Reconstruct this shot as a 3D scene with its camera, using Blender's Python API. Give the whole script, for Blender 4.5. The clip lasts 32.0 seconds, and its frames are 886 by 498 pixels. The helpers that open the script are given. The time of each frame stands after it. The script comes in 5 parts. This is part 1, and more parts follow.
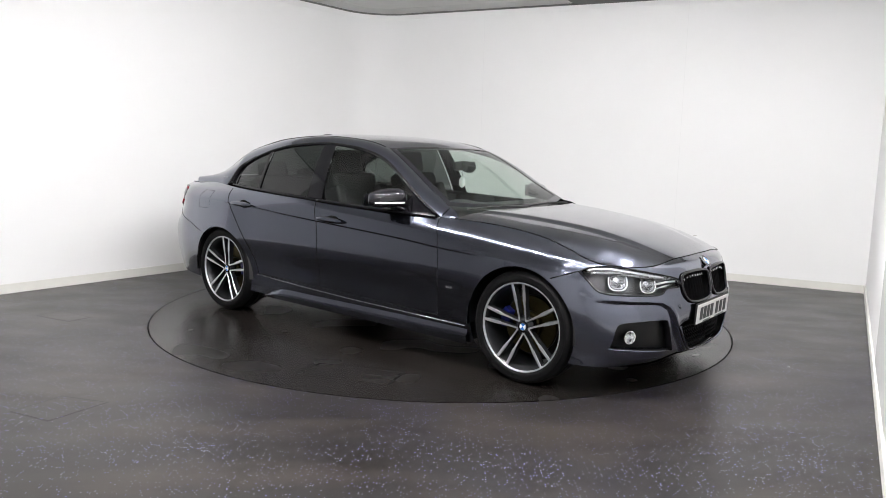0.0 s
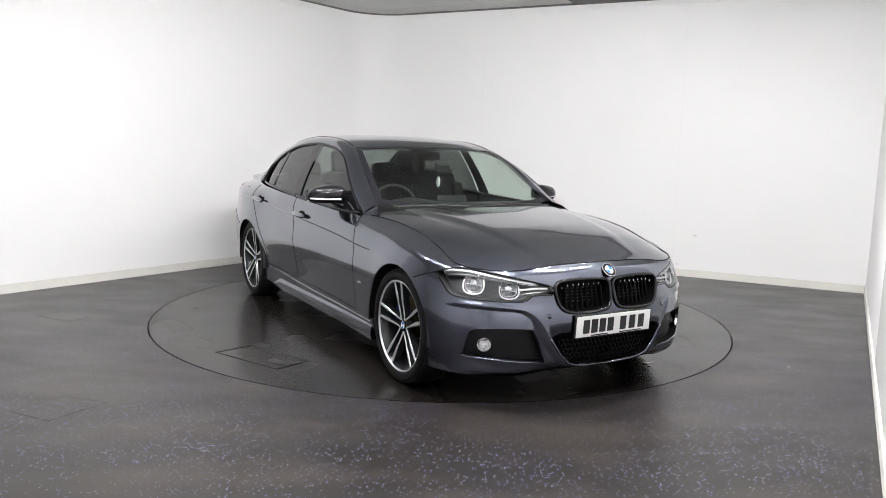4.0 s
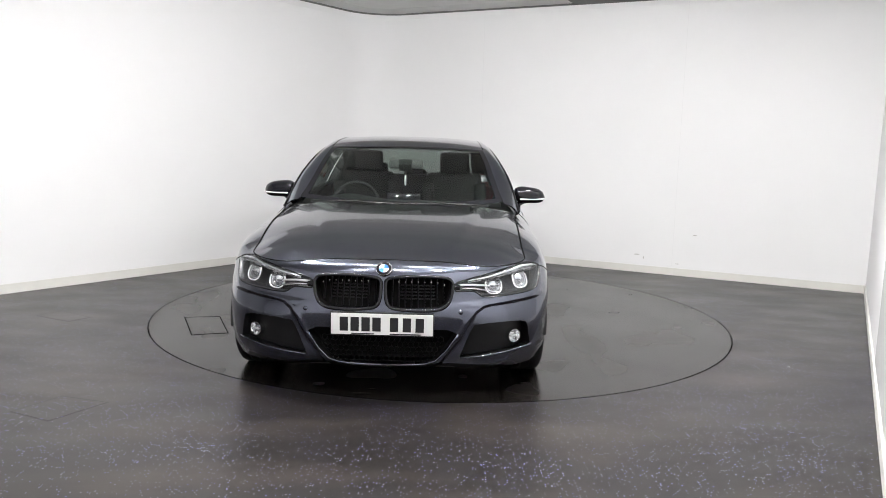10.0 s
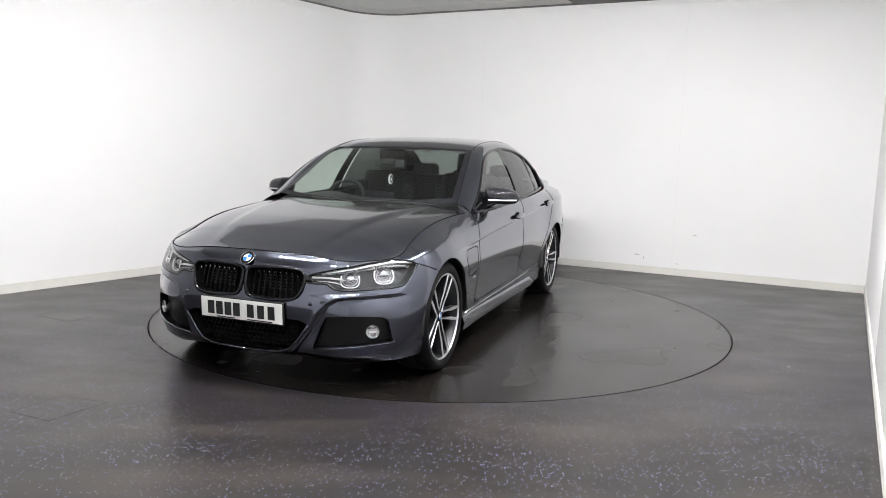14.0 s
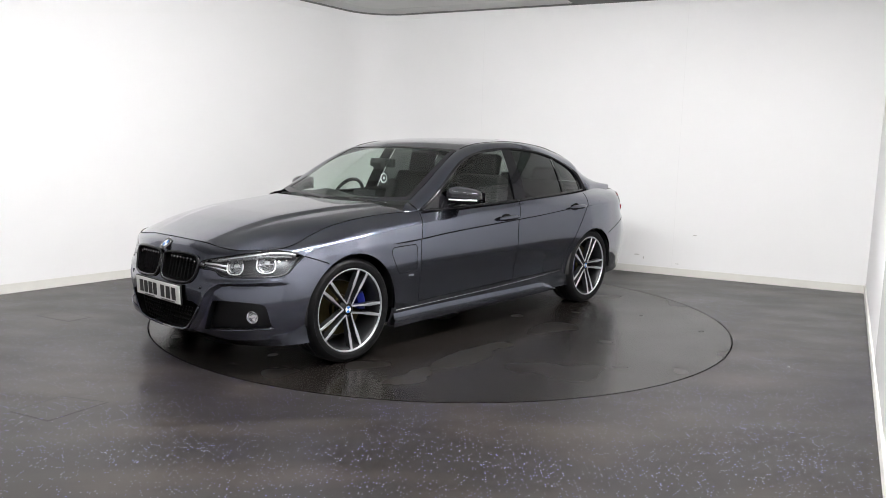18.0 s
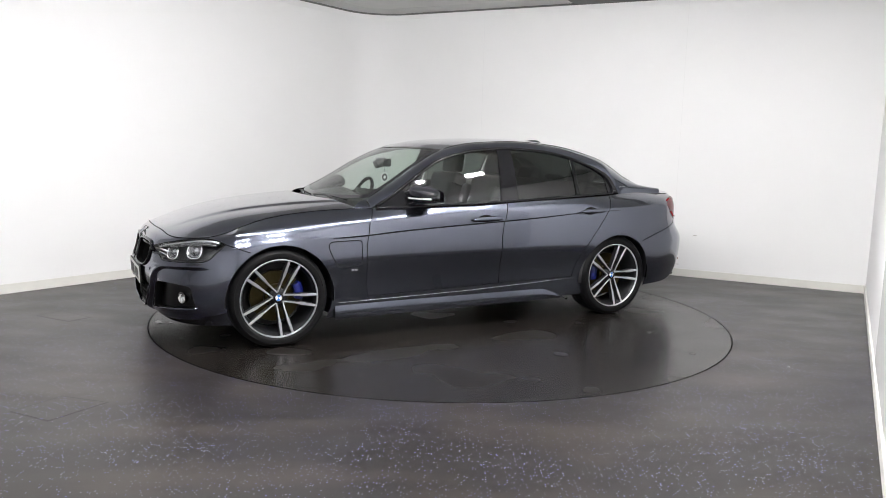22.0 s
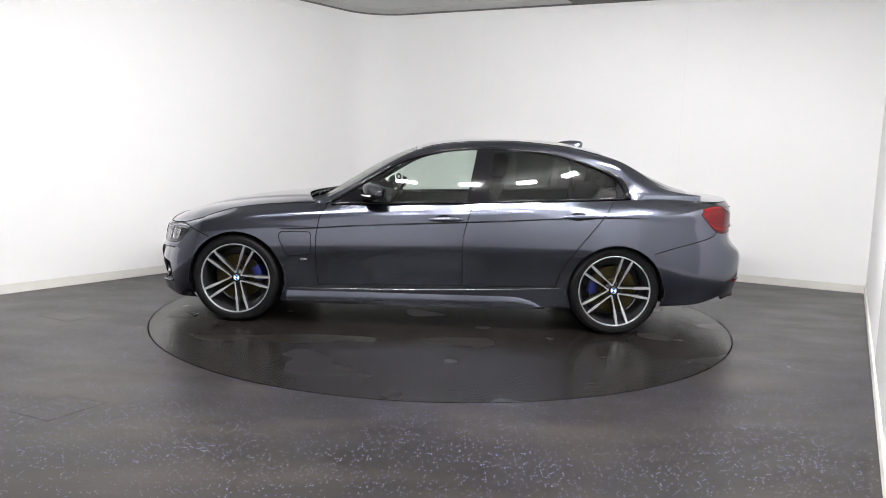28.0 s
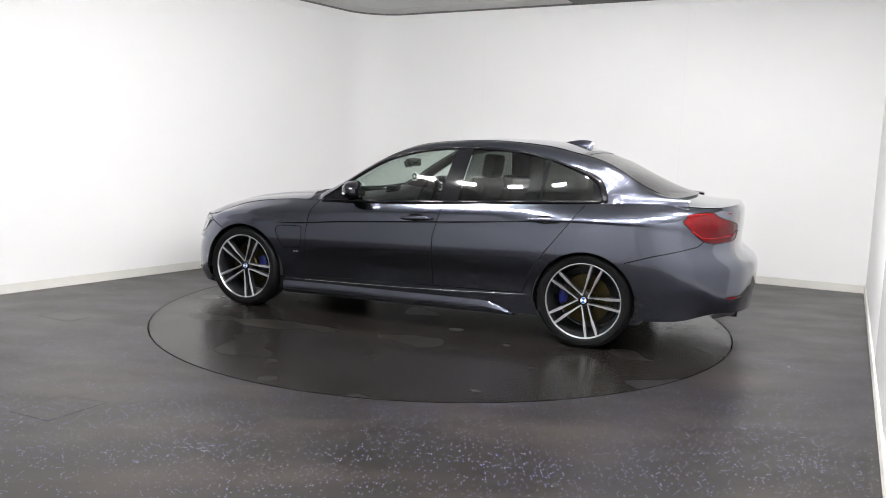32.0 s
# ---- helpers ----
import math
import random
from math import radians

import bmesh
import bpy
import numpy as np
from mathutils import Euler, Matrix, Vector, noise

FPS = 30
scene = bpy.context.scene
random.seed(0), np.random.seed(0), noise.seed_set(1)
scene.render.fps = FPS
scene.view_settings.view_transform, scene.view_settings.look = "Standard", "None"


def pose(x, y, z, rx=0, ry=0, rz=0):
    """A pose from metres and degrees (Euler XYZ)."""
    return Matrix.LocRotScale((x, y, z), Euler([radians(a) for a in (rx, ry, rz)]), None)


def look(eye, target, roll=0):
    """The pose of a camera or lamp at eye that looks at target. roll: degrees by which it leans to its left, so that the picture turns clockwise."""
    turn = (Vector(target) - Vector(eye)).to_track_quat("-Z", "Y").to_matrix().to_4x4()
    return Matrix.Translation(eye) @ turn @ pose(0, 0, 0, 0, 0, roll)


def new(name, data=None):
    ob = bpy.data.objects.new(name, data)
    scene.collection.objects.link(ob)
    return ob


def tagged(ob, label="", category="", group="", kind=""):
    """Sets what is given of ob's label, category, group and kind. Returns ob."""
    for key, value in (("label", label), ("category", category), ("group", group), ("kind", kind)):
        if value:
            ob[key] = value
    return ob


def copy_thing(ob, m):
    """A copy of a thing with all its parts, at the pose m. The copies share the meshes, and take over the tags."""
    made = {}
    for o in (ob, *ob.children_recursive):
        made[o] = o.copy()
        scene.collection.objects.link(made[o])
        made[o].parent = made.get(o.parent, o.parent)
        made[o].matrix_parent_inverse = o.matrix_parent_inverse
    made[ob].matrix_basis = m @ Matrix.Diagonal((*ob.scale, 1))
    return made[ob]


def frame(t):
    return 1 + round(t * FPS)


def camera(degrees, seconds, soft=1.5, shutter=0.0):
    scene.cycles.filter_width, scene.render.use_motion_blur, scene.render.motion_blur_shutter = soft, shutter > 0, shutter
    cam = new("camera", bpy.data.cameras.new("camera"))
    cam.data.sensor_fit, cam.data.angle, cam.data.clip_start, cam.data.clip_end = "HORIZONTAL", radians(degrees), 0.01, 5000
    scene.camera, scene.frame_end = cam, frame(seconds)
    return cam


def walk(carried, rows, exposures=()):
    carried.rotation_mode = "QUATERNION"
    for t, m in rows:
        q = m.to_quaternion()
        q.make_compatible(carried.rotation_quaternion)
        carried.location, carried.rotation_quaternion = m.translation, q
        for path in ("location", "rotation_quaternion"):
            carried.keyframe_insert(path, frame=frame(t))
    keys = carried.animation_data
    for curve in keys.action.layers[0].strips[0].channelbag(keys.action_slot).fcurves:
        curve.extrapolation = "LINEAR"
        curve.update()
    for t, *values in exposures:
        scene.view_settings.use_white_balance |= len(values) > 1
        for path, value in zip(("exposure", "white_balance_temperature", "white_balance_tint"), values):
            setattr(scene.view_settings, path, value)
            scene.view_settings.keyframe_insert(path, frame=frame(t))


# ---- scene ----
cam = camera(60.88, 32.0, soft=0.6)
EYE, AIM = (0.0, -6.087, 1.334), (0.004, -0.140, 0.536)
walk(cam, [(0.0, look(EYE, AIM, 1.575)), (32.0, look(EYE, AIM, 1.575))], exposures=[(0.0, 0.0), (32.0, 0.0)])

# ---- light ----
world = bpy.data.worlds.new("world")
scene.world = world
world.use_nodes = True
world.node_tree.nodes["Background"].inputs[0].default_value = (1, 1, 1, 1)
world.node_tree.nodes["Background"].inputs[1].default_value = 0.05
LIGHT = 425.0           # strength of the ceiling panels


# ---- materials ----
def rgb(v):
    return (v, v, v, 1) if isinstance(v, (int, float)) else (*v, 1)


def mat(name, color, rough=0.5, metal=0.0, vary=0.0, scale=8.0, bump=0.0, bump_scale=200.0, coat=0.0, spec=0.5, emit=0.0, rough_vary=0.0):
    """A surface with large and fine variation of colour, and fine relief."""
    m = bpy.data.materials.new(name)
    m.use_nodes = True
    nt = m.node_tree
    b = nt.nodes["Principled BSDF"]
    b.inputs["Base Color"].default_value = rgb(color)
    b.inputs["Roughness"].default_value = rough
    b.inputs["Metallic"].default_value = metal
    b.inputs["Specular IOR Level"].default_value = spec
    b.inputs["Coat Weight"].default_value = coat
    b.inputs["Coat Roughness"].default_value = 0.03
    if emit:
        b.inputs["Emission Color"].default_value = rgb(color)
        b.inputs["Emission Strength"].default_value = emit
    tc = nt.nodes.new("ShaderNodeTexCoord")
    if vary or rough_vary:
        n1 = nt.nodes.new("ShaderNodeTexNoise")
        n1.inputs["Scale"].default_value = scale
        n1.inputs["Detail"].default_value = 6
        nt.links.new(tc.outputs["Object"], n1.inputs["Vector"])
        if vary:
            mx = nt.nodes.new("ShaderNodeMix")
            mx.data_type = "RGBA"
            c = np.array(rgb(color)[:3])
            mx.inputs[6].default_value = rgb(tuple(c * (1 - vary)))
            mx.inputs[7].default_value = rgb(tuple(np.minimum(c * (1 + vary), 1)))
            nt.links.new(n1.outputs["Fac"], mx.inputs[0])
            nt.links.new(mx.outputs[2], b.inputs["Base Color"])
        if rough_vary:
            mr = nt.nodes.new("ShaderNodeMapRange")
            mr.inputs[1].default_value, mr.inputs[2].default_value = 0.3, 0.7
            mr.inputs[3].default_value, mr.inputs[4].default_value = rough - rough_vary, rough + rough_vary
            nt.links.new(n1.outputs["Fac"], mr.inputs[0])
            nt.links.new(mr.outputs[0], b.inputs["Roughness"])
    if bump:
        n2 = nt.nodes.new("ShaderNodeTexNoise")
        n2.inputs["Scale"].default_value = bump_scale
        n2.inputs["Detail"].default_value = 3
        nt.links.new(tc.outputs["Object"], n2.inputs["Vector"])
        bp = nt.nodes.new("ShaderNodeBump")
        bp.inputs["Strength"].default_value = bump
        bp.inputs["Distance"].default_value = 0.002
        nt.links.new(n2.outputs["Fac"], bp.inputs["Height"])
        nt.links.new(bp.outputs["Normal"], b.inputs["Normal"])
    return m


def glass_mat(name, tint, rough=0.0, facing=0.085):
    """Thin car glass: a tinted clear sheet with a real gloss."""
    m = bpy.data.materials.new(name)
    m.use_nodes = True
    nt = m.node_tree
    out = nt.nodes["Material Output"]
    nt.nodes.remove(nt.nodes["Principled BSDF"])
    tr = nt.nodes.new("ShaderNodeBsdfTransparent")
    tr.inputs[0].default_value = rgb(tint)
    gl = nt.nodes.new("ShaderNodeBsdfGlossy")
    gl.inputs["Roughness"].default_value = 0.02 + rough
    lw = nt.nodes.new("ShaderNodeLayerWeight")
    lw.inputs[0].default_value = 0.5
    pw = nt.nodes.new("ShaderNodeMath")
    pw.operation = "POWER"
    pw.inputs[1].default_value = 5.0
    nt.links.new(lw.outputs["Facing"], pw.inputs[0])
    fr = nt.nodes.new("ShaderNodeMath")
    fr.operation = "MULTIPLY_ADD"
    fr.inputs[1].default_value, fr.inputs[2].default_value = 0.90, facing
    nt.links.new(pw.outputs[0], fr.inputs[0])
    mx = nt.nodes.new("ShaderNodeMixShader")
    nt.links.new(fr.outputs[0], mx.inputs[0])
    nt.links.new(tr.outputs[0], mx.inputs[1])
    nt.links.new(gl.outputs[0], mx.inputs[2])
    nt.links.new(mx.outputs[0], out.inputs[0])
    return m


def floor_mat(name, seed):
    """Dark safety vinyl: fine grain, pale and blue flecks, wiped and dusty streaks, semi-gloss."""
    m = bpy.data.materials.new(name)
    m.use_nodes = True
    nt = m.node_tree
    N, K = nt.nodes.new, nt.links.new
    b = nt.nodes["Principled BSDF"]
    tc = N("ShaderNodeTexCoord")
    mp = N("ShaderNodeMapping")
    mp.inputs["Location"].default_value = (seed, seed * 0.7, 0)
    K(tc.outputs["Object"], mp.inputs[0])
    big = N("ShaderNodeTexNoise")
    big.inputs["Scale"].default_value, big.inputs["Detail"].default_value = 1.3, (2 if seed else 7)
    K(mp.outputs[0], big.inputs["Vector"])
    streak_map = N("ShaderNodeMapping")
    streak_map.inputs["Rotation"].default_value = (0, 0, radians(20 + 40 * seed))
    streak_map.inputs["Scale"].default_value = (0.8, 1.7, 1)
    K(tc.outputs["Object"], streak_map.inputs[0])
    streak = N("ShaderNodeTexNoise")
    streak.inputs["Scale"].default_value, streak.inputs["Detail"].default_value = 1.6, 3
    K(streak_map.outputs[0], streak.inputs["Vector"])
    base = N("ShaderNodeMix")
    base.data_type = "RGBA"
    base.inputs[6].default_value, base.inputs[7].default_value = rgb((0.0058, 0.0049, 0.0044) if seed else (0.0085, 0.0070, 0.0063)), rgb((0.0112, 0.0094, 0.0084) if seed else (0.0150, 0.0124, 0.0111))
    K(big.outputs["Fac"], base.inputs[0])
    dust_fac = N("ShaderNodeMapRange")
    dust_fac.inputs[1].default_value, dust_fac.inputs[2].default_value = 0.48, 0.75
    dust_fac.inputs[3].default_value, dust_fac.inputs[4].default_value = 0.0, (0.02 if seed else 0.60)
    K(streak.outputs["Fac"], dust_fac.inputs[0])
    dust = N("ShaderNodeMix")
    dust.data_type = "RGBA"
    dust.inputs[7].default_value = rgb((0.050, 0.040, 0.032))
    K(dust_fac.outputs[0], dust.inputs[0])
    K(base.outputs[2], dust.inputs[6])
    vor = N("ShaderNodeTexVoronoi")
    vor.inputs["Scale"].default_value = 80
    K(tc.outputs["Object"], vor.inputs["Vector"])
    near = N("ShaderNodeMath")
    near.operation = "LESS_THAN"
    near.inputs[1].default_value = 0.265
    K(vor.outputs["Distance"], near.inputs[0])
    sep = N("ShaderNodeSeparateColor")
    K(vor.outputs["Color"], sep.inputs[0])
    few = N("ShaderNodeMath")
    few.operation = "LESS_THAN"
    few.inputs[1].default_value = 0.30
    K(sep.outputs[0], few.inputs[0])
    both = N("ShaderNodeMath")
    both.operation = "MULTIPLY"
    K(near.outputs[0], both.inputs[0])
    K(few.outputs[0], both.inputs[1])
    fleck_col = N("ShaderNodeMix")
    fleck_col.data_type = "RGBA"
    fleck_col.inputs[6].default_value, fleck_col.inputs[7].default_value = rgb((0.14, 0.14, 0.50)), rgb((0.36, 0.35, 0.45))
    K(sep.outputs[1], fleck_col.inputs[0])
    fin = N("ShaderNodeMix")
    fin.data_type = "RGBA"
    worn = N("ShaderNodeMapRange")
    worn.inputs[1].default_value, worn.inputs[2].default_value = 0.42, 0.6
    worn.inputs[3].default_value, worn.inputs[4].default_value = (0.0, 0.0) if seed else (1.0, 0.55)
    K(streak.outputs["Fac"], worn.inputs[0])
    shown = N("ShaderNodeMath")
    shown.operation = "MULTIPLY"
    K(both.outputs[0], shown.inputs[0])
    K(worn.outputs[0], shown.inputs[1])
    K(shown.outputs[0], fin.inputs[0])
    soil = dust
    if seed:
        # a dull dirty track, as from a tyre, across the disc
        tm = N("ShaderNodeMapping")
        tm.vector_type = "TEXTURE"
        tm.inputs["Location"].default_value = (0.85, 1.03, 0)
        tm.inputs["Rotation"].default_value = (0, 0, radians(4))
        K(tc.outputs["Object"], tm.inputs[0])
        sx = N("ShaderNodeSeparateXYZ")
        K(tm.outputs[0], sx.inputs[0])
        facs = []
        for axis, half, soft in ((0, 1.10, 0.30), (1, 0.085, 0.045)):
            ab = N("ShaderNodeMath")
            ab.operation = "ABSOLUTE"
            K(sx.outputs[axis], ab.inputs[0])
            mr = N("ShaderNodeMapRange")
            mr.inputs[1].default_value, mr.inputs[2].default_value = half - soft, half + soft
            mr.inputs[3].default_value, mr.inputs[4].default_value = 1.0, 0.0
            K(ab.outputs[0], mr.inputs[0])
            facs.append(mr)
        mul = N("ShaderNodeMath")
        mul.operation = "MULTIPLY"
        K(facs[0].outputs[0], mul.inputs[0])
        K(facs[1].outputs[0], mul.inputs[1])
        patch = N("ShaderNodeTexNoise")
        patch.inputs["Scale"].default_value, patch.inputs["Detail"].default_value = 5.0, 2
        K(tc.outputs["Object"], patch.inputs["Vector"])
        pr = N("ShaderNodeMapRange")
        pr.inputs[1].default_value, pr.inputs[2].default_value = 0.35, 0.65
        pr.inputs[3].default_value, pr.inputs[4].default_value = 0.35, 0.65
        K(patch.outputs["Fac"], pr.inputs[0])
        mul2 = N("ShaderNodeMath")
        mul2.operation = "MULTIPLY"
        K(mul.outputs[0], mul2.inputs[0])
        K(pr.outputs[0], mul2.inputs[1])
        soil = N("ShaderNodeMix")
        soil.data_type = "RGBA"
        soil.inputs[7].default_value = rgb((0.012, 0.0105, 0.008))
        K(mul2.outputs[0], soil.inputs[0])
        K(dust.outputs[2], soil.inputs[6])
    K(soil.outputs[2], fin.inputs[6])
    K(fleck_col.outputs[2], fin.inputs[7])
    K(fin.outputs[2], b.inputs["Base Color"])
    ro = N("ShaderNodeMapRange")
    ro.inputs[1].default_value, ro.inputs[2].default_value = 0.3, 0.75
    ro.inputs[3].default_value, ro.inputs[4].default_value = (0.23, 0.29) if seed else (0.29, 0.41)
    calm = N("ShaderNodeTexNoise")
    calm.inputs["Scale"].default_value, calm.inputs["Detail"].default_value = 1.9, (1 if seed else 4)
    K((mp if seed else streak_map).outputs[0], calm.inputs["Vector"])
    K(calm.outputs["Fac"], ro.inputs[0])
    if seed:
        dull = N("ShaderNodeMath")
        dull.operation = "MULTIPLY_ADD"
        dull.inputs[1].default_value = 0.06
        K(mul2.outputs[0], dull.inputs[0])
        K(ro.outputs[0], dull.inputs[2])
        K(dull.outputs[0], b.inputs["Roughness"])
    else:
        K(ro.outputs[0], b.inputs["Roughness"])
    b.inputs["Specular IOR Level"].default_value = 0.42 if seed else 0.40
    fine = N("ShaderNodeTexNoise")
    fine.inputs["Scale"].default_value = 260
    K(tc.outputs["Object"], fine.inputs["Vector"])
    bp = N("ShaderNodeBump")
    bp.inputs["Strength"].default_value, bp.inputs["Distance"].default_value = 0.05, 0.002
    K(fine.outputs["Fac"], bp.inputs["Height"])
    K(bp.outputs["Normal"], b.inputs["Normal"])
    return m


M_FLOOR = floor_mat("dark_vinyl", 0.0)
M_DISC = floor_mat("dark_vinyl_disc", 1.0)
M_WALL = mat("white_wall_paint", (0.84, 0.84, 0.84), 0.6, vary=0.02, scale=1.5, bump=0.12, bump_scale=60)
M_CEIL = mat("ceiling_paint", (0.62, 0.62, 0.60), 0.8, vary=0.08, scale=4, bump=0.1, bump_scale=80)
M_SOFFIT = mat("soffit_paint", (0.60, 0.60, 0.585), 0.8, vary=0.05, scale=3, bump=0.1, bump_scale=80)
# greys of the unseen walls, tuned to what the car's paint reflects
M_UNSEEN_WEST = mat("unseen_west_grey", (0.40, 0.40, 0.402), 0.7, vary=0.06, scale=2, bump=0.1, bump_scale=60)
M_UNSEEN_NEAR = mat("unseen_near_grey", (0.60, 0.60, 0.602), 0.7, vary=0.08, scale=2, bump=0.1, bump_scale=60)
M_UNSEEN_STEP = mat("unseen_step_grey", (0.48, 0.48, 0.482), 0.7, vary=0.06, scale=2, bump=0.1, bump_scale=60)
M_SKIRT = mat("cream_skirting", (0.72, 0.71, 0.67), 0.45, vary=0.08, scale=6, bump=0.1, bump_scale=50)
M_GAP = mat("dark_gap", (0.006, 0.006, 0.006), 1.0, spec=0.05)
M_LAMP = mat("lamp_diffuser", (0.99, 0.975, 0.977), 0.5, emit=LIGHT)
M_WHITE = mat("white_plastic", (0.8, 0.8, 0.8), 0.4, vary=0.02)
M_PAINT = mat("grey_metallic_paint", (0.112, 0.122, 0.160), 0.18, metal=1.0, vary=0.06, scale=900, coat=0.9)
M_BLACK = mat("gloss_black", (0.006, 0.006, 0.008), 0.05, spec=0.4)
M_TRIM = mat("satin_black_trim", (0.005, 0.005, 0.006), 0.06, spec=0.22)
M_RECESS = mat("dark_recess_plastic", (0.006, 0.006, 0.0065), 0.28, spec=0.3, vary=0.1, scale=40)
M_PLASTIC = mat("black_plastic", (0.009, 0.009, 0.0095), 0.45, vary=0.1, scale=60, bump=0.15, bump_scale=400)
M_RUBBER = mat("tyre_rubber", (0.004, 0.004, 0.0045), 0.55, spec=0.16, vary=0.15, scale=30, bump=0.2, bump_scale=250)
M_ALLOY = mat("machined_alloy", (0.58, 0.59, 0.61), 0.30, metal=0.85, vary=0.04, scale=40)
M_DARKALLOY = mat("dark_alloy", (0.020, 0.021, 0.023), 0.28, metal=0.4, vary=0.08, scale=40)
M_CALIPER = mat("blue_caliper", (0.003, 0.008, 0.12), 0.35, vary=0.1, scale=30)
M_DISCM = mat("brake_steel", (0.055, 0.045, 0.020), 0.35, metal=1.0, vary=0.25, scale=30)
M_CHROME = mat("chrome", (0.85, 0.85, 0.86), 0.06, metal=1.0)
M_SILVER = mat("satin_silver", (0.66, 0.67, 0.69), 0.2, metal=0.9)
M_WSGLASS = glass_mat("windscreen_glass", (0.80, 0.88, 0.83))
M_TINT = glass_mat("privacy_glass", (0.12, 0.135, 0.128), facing=0.06)
M_REARGLASS = glass_mat("rear_glass", (0.30, 0.33, 0.315))
M_LENS = glass_mat("lamp_lens", (0.93, 0.94, 0.95), facing=0.045)
M_RED = mat("red_lens", (0.115, 0.001, 0.003), 0.12, spec=0.3, vary=0.15, scale=20)
M_REDB = mat("bright_red_lens", (0.26, 0.004, 0.008), 0.2, spec=0.3)
M_REFLECT = mat("lamp_bowl", (0.40, 0.405, 0.415), 0.18, metal=0.9)
M_DRL = mat("white_light_guide", (0.70, 0.70, 0.72), 0.30, coat=1.0)
M_SLAT = mat("black_slat", (0.003, 0.003, 0.0033), 0.42, spec=0.12)
M_CLOTH = mat("dark_seat_leather", (0.007, 0.007, 0.0075), 0.6, spec=0.2, vary=0.12, scale=20)
M_PLATE = mat("white_plate", (0.78, 0.78, 0.76), 0.35, vary=0.02)
M_INK = mat("black_ink", (0.012, 0.012, 0.013), 0.4)
M_BLUE = mat("badge_blue", (0.03, 0.16, 0.50), 0.25, coat=0.6)
M_BWHITE = mat("badge_white", (0.8, 0.8, 0.8), 0.25, coat=0.6)
M_HEADLINING = mat("grey_headlining", (0.35, 0.35, 0.34), 0.9, vary=0.05, scale=60, bump=0.2, bump_scale=300)
M_LAMPBACK = mat("lamp_housing", (0.085, 0.087, 0.092), 0.28, metal=0.7, vary=0.2, scale=40)
# grey that stands for the shade in gaps at the wall's top
M_SHADOWGREY = mat("grey_shadow_gap", (0.16, 0.16, 0.155), 0.8, vary=0.2, scale=3)
M_WATER = mat("water_film", (0.012, 0.0115, 0.011), 0.03, spec=0.5)
M_JOINT = mat("wall_joint", (0.79, 0.79, 0.79), 0.7, vary=0.05, scale=3)
M_SCUFF = mat("scuff", (0.56, 0.55, 0.53), 0.7, vary=0.2, scale=30)


# ---- building helpers ----
def mesh(name, verts, faces, material, smooth=True, normals=None):
    me = bpy.data.meshes.new(name)
    me.from_pydata([tuple(map(float, v)) for v in verts], [], [tuple(map(int, f)) for f in faces])
    if material:
        me.materials.append(material)
    if smooth:
        me.polygons.foreach_set("use_smooth", [True] * len(me.polygons))
    me.update()
    if normals is not None:
        me.normals_split_custom_set_from_vertices([tuple(map(float, n)) for n in normals])
    return me


def piece(name, me, parent=None, label="", m=None):
    ob = new(name, me)
    ob.parent = parent
    if m is not None:
        ob.matrix_local = m
    if label:
        ob["label"] = label
    return ob


def part(name, bm, material, parent, label="", smooth=True, m=None):
    """Links a bmesh as one mesh object under a thing or a part."""
    me = bpy.data.meshes.new(name)
    bm.normal_update()
    bm.to_mesh(me)
    bm.free()
    me.materials.append(material)
    if smooth:
        me.polygons.foreach_set("use_smooth", [True] * len(me.polygons))
        me.set_sharp_from_angle(angle=radians(38))
    return piece(name, me, parent, label, m)


def box(bm, size, at=(0, 0, 0), rot=(0, 0, 0), bevel=0.0):
    r = bmesh.ops.create_cube(bm, size=1, matrix=pose(*at, *rot) @ Matrix.Diagonal((*size, 1)))
    if bevel:
        edges = list({e for v in r["verts"] for e in v.link_edges})
        bmesh.ops.bevel(bm, geom=edges, offset=bevel, segments=2, affect="EDGES", profile=0.7)
    return bm


def lathe(profile, n=48, axis="y", closed=False):
    """Verts and faces of a profile of (radius, along) turned about an axis."""
    v, f = [], []
    k = len(profile)
    for i in range(n):
        a = 2 * math.pi * i / n
        for r, h in profile:
            p = (r * math.cos(a), h, r * math.sin(a))
            v.append(p if axis == "y" else (p[0], p[2], p[1]) if axis == "z" else (p[1], p[0], p[2]))
    for i in range(n):
        j = (i + 1) % n
        for q in range(k if closed else k - 1):
            w = (q + 1) % k
            f.append((i * k + q, j * k + q, j * k + w, i * k + w))
    return v, f


def tube(points, radius, n=8, closed=False, flat=1.0):
    """Verts and faces of a round bar along points."""
    P = [Vector(p) for p in points]
    v, f = [], []
    k = len(P)
    up = Vector((0.05, 0.1, 1)).normalized()
    for i, p in enumerate(P):
        a = P[(i - 1) % k] if closed or i else P[0]
        b = P[(i + 1) % k] if closed or i < k - 1 else P[-1]
        d = (b - a).normalized()
        s = d.cross(up)
        s = s.normalized() if s.length > 1e-4 else Vector((1, 0, 0))
        t = s.cross(d)
        r = radius(i / max(k - 1, 1)) if callable(radius) else radius
        for j in range(n):
            c = 2 * math.pi * j / n
            v.append(p + s * (r * math.cos(c)) + t * (r * flat * math.sin(c)))
    for i in range(k if closed else k - 1):
        for j in range(n):
            f.append((i * n + j, i * n + (j + 1) % n, ((i + 1) % k) * n + (j + 1) % n, ((i + 1) % k) * n + j))
    if not closed:
        f.append(tuple(range(n))[::-1])
        f.append(tuple((k - 1) * n + j for j in range(n)))
    return v, f


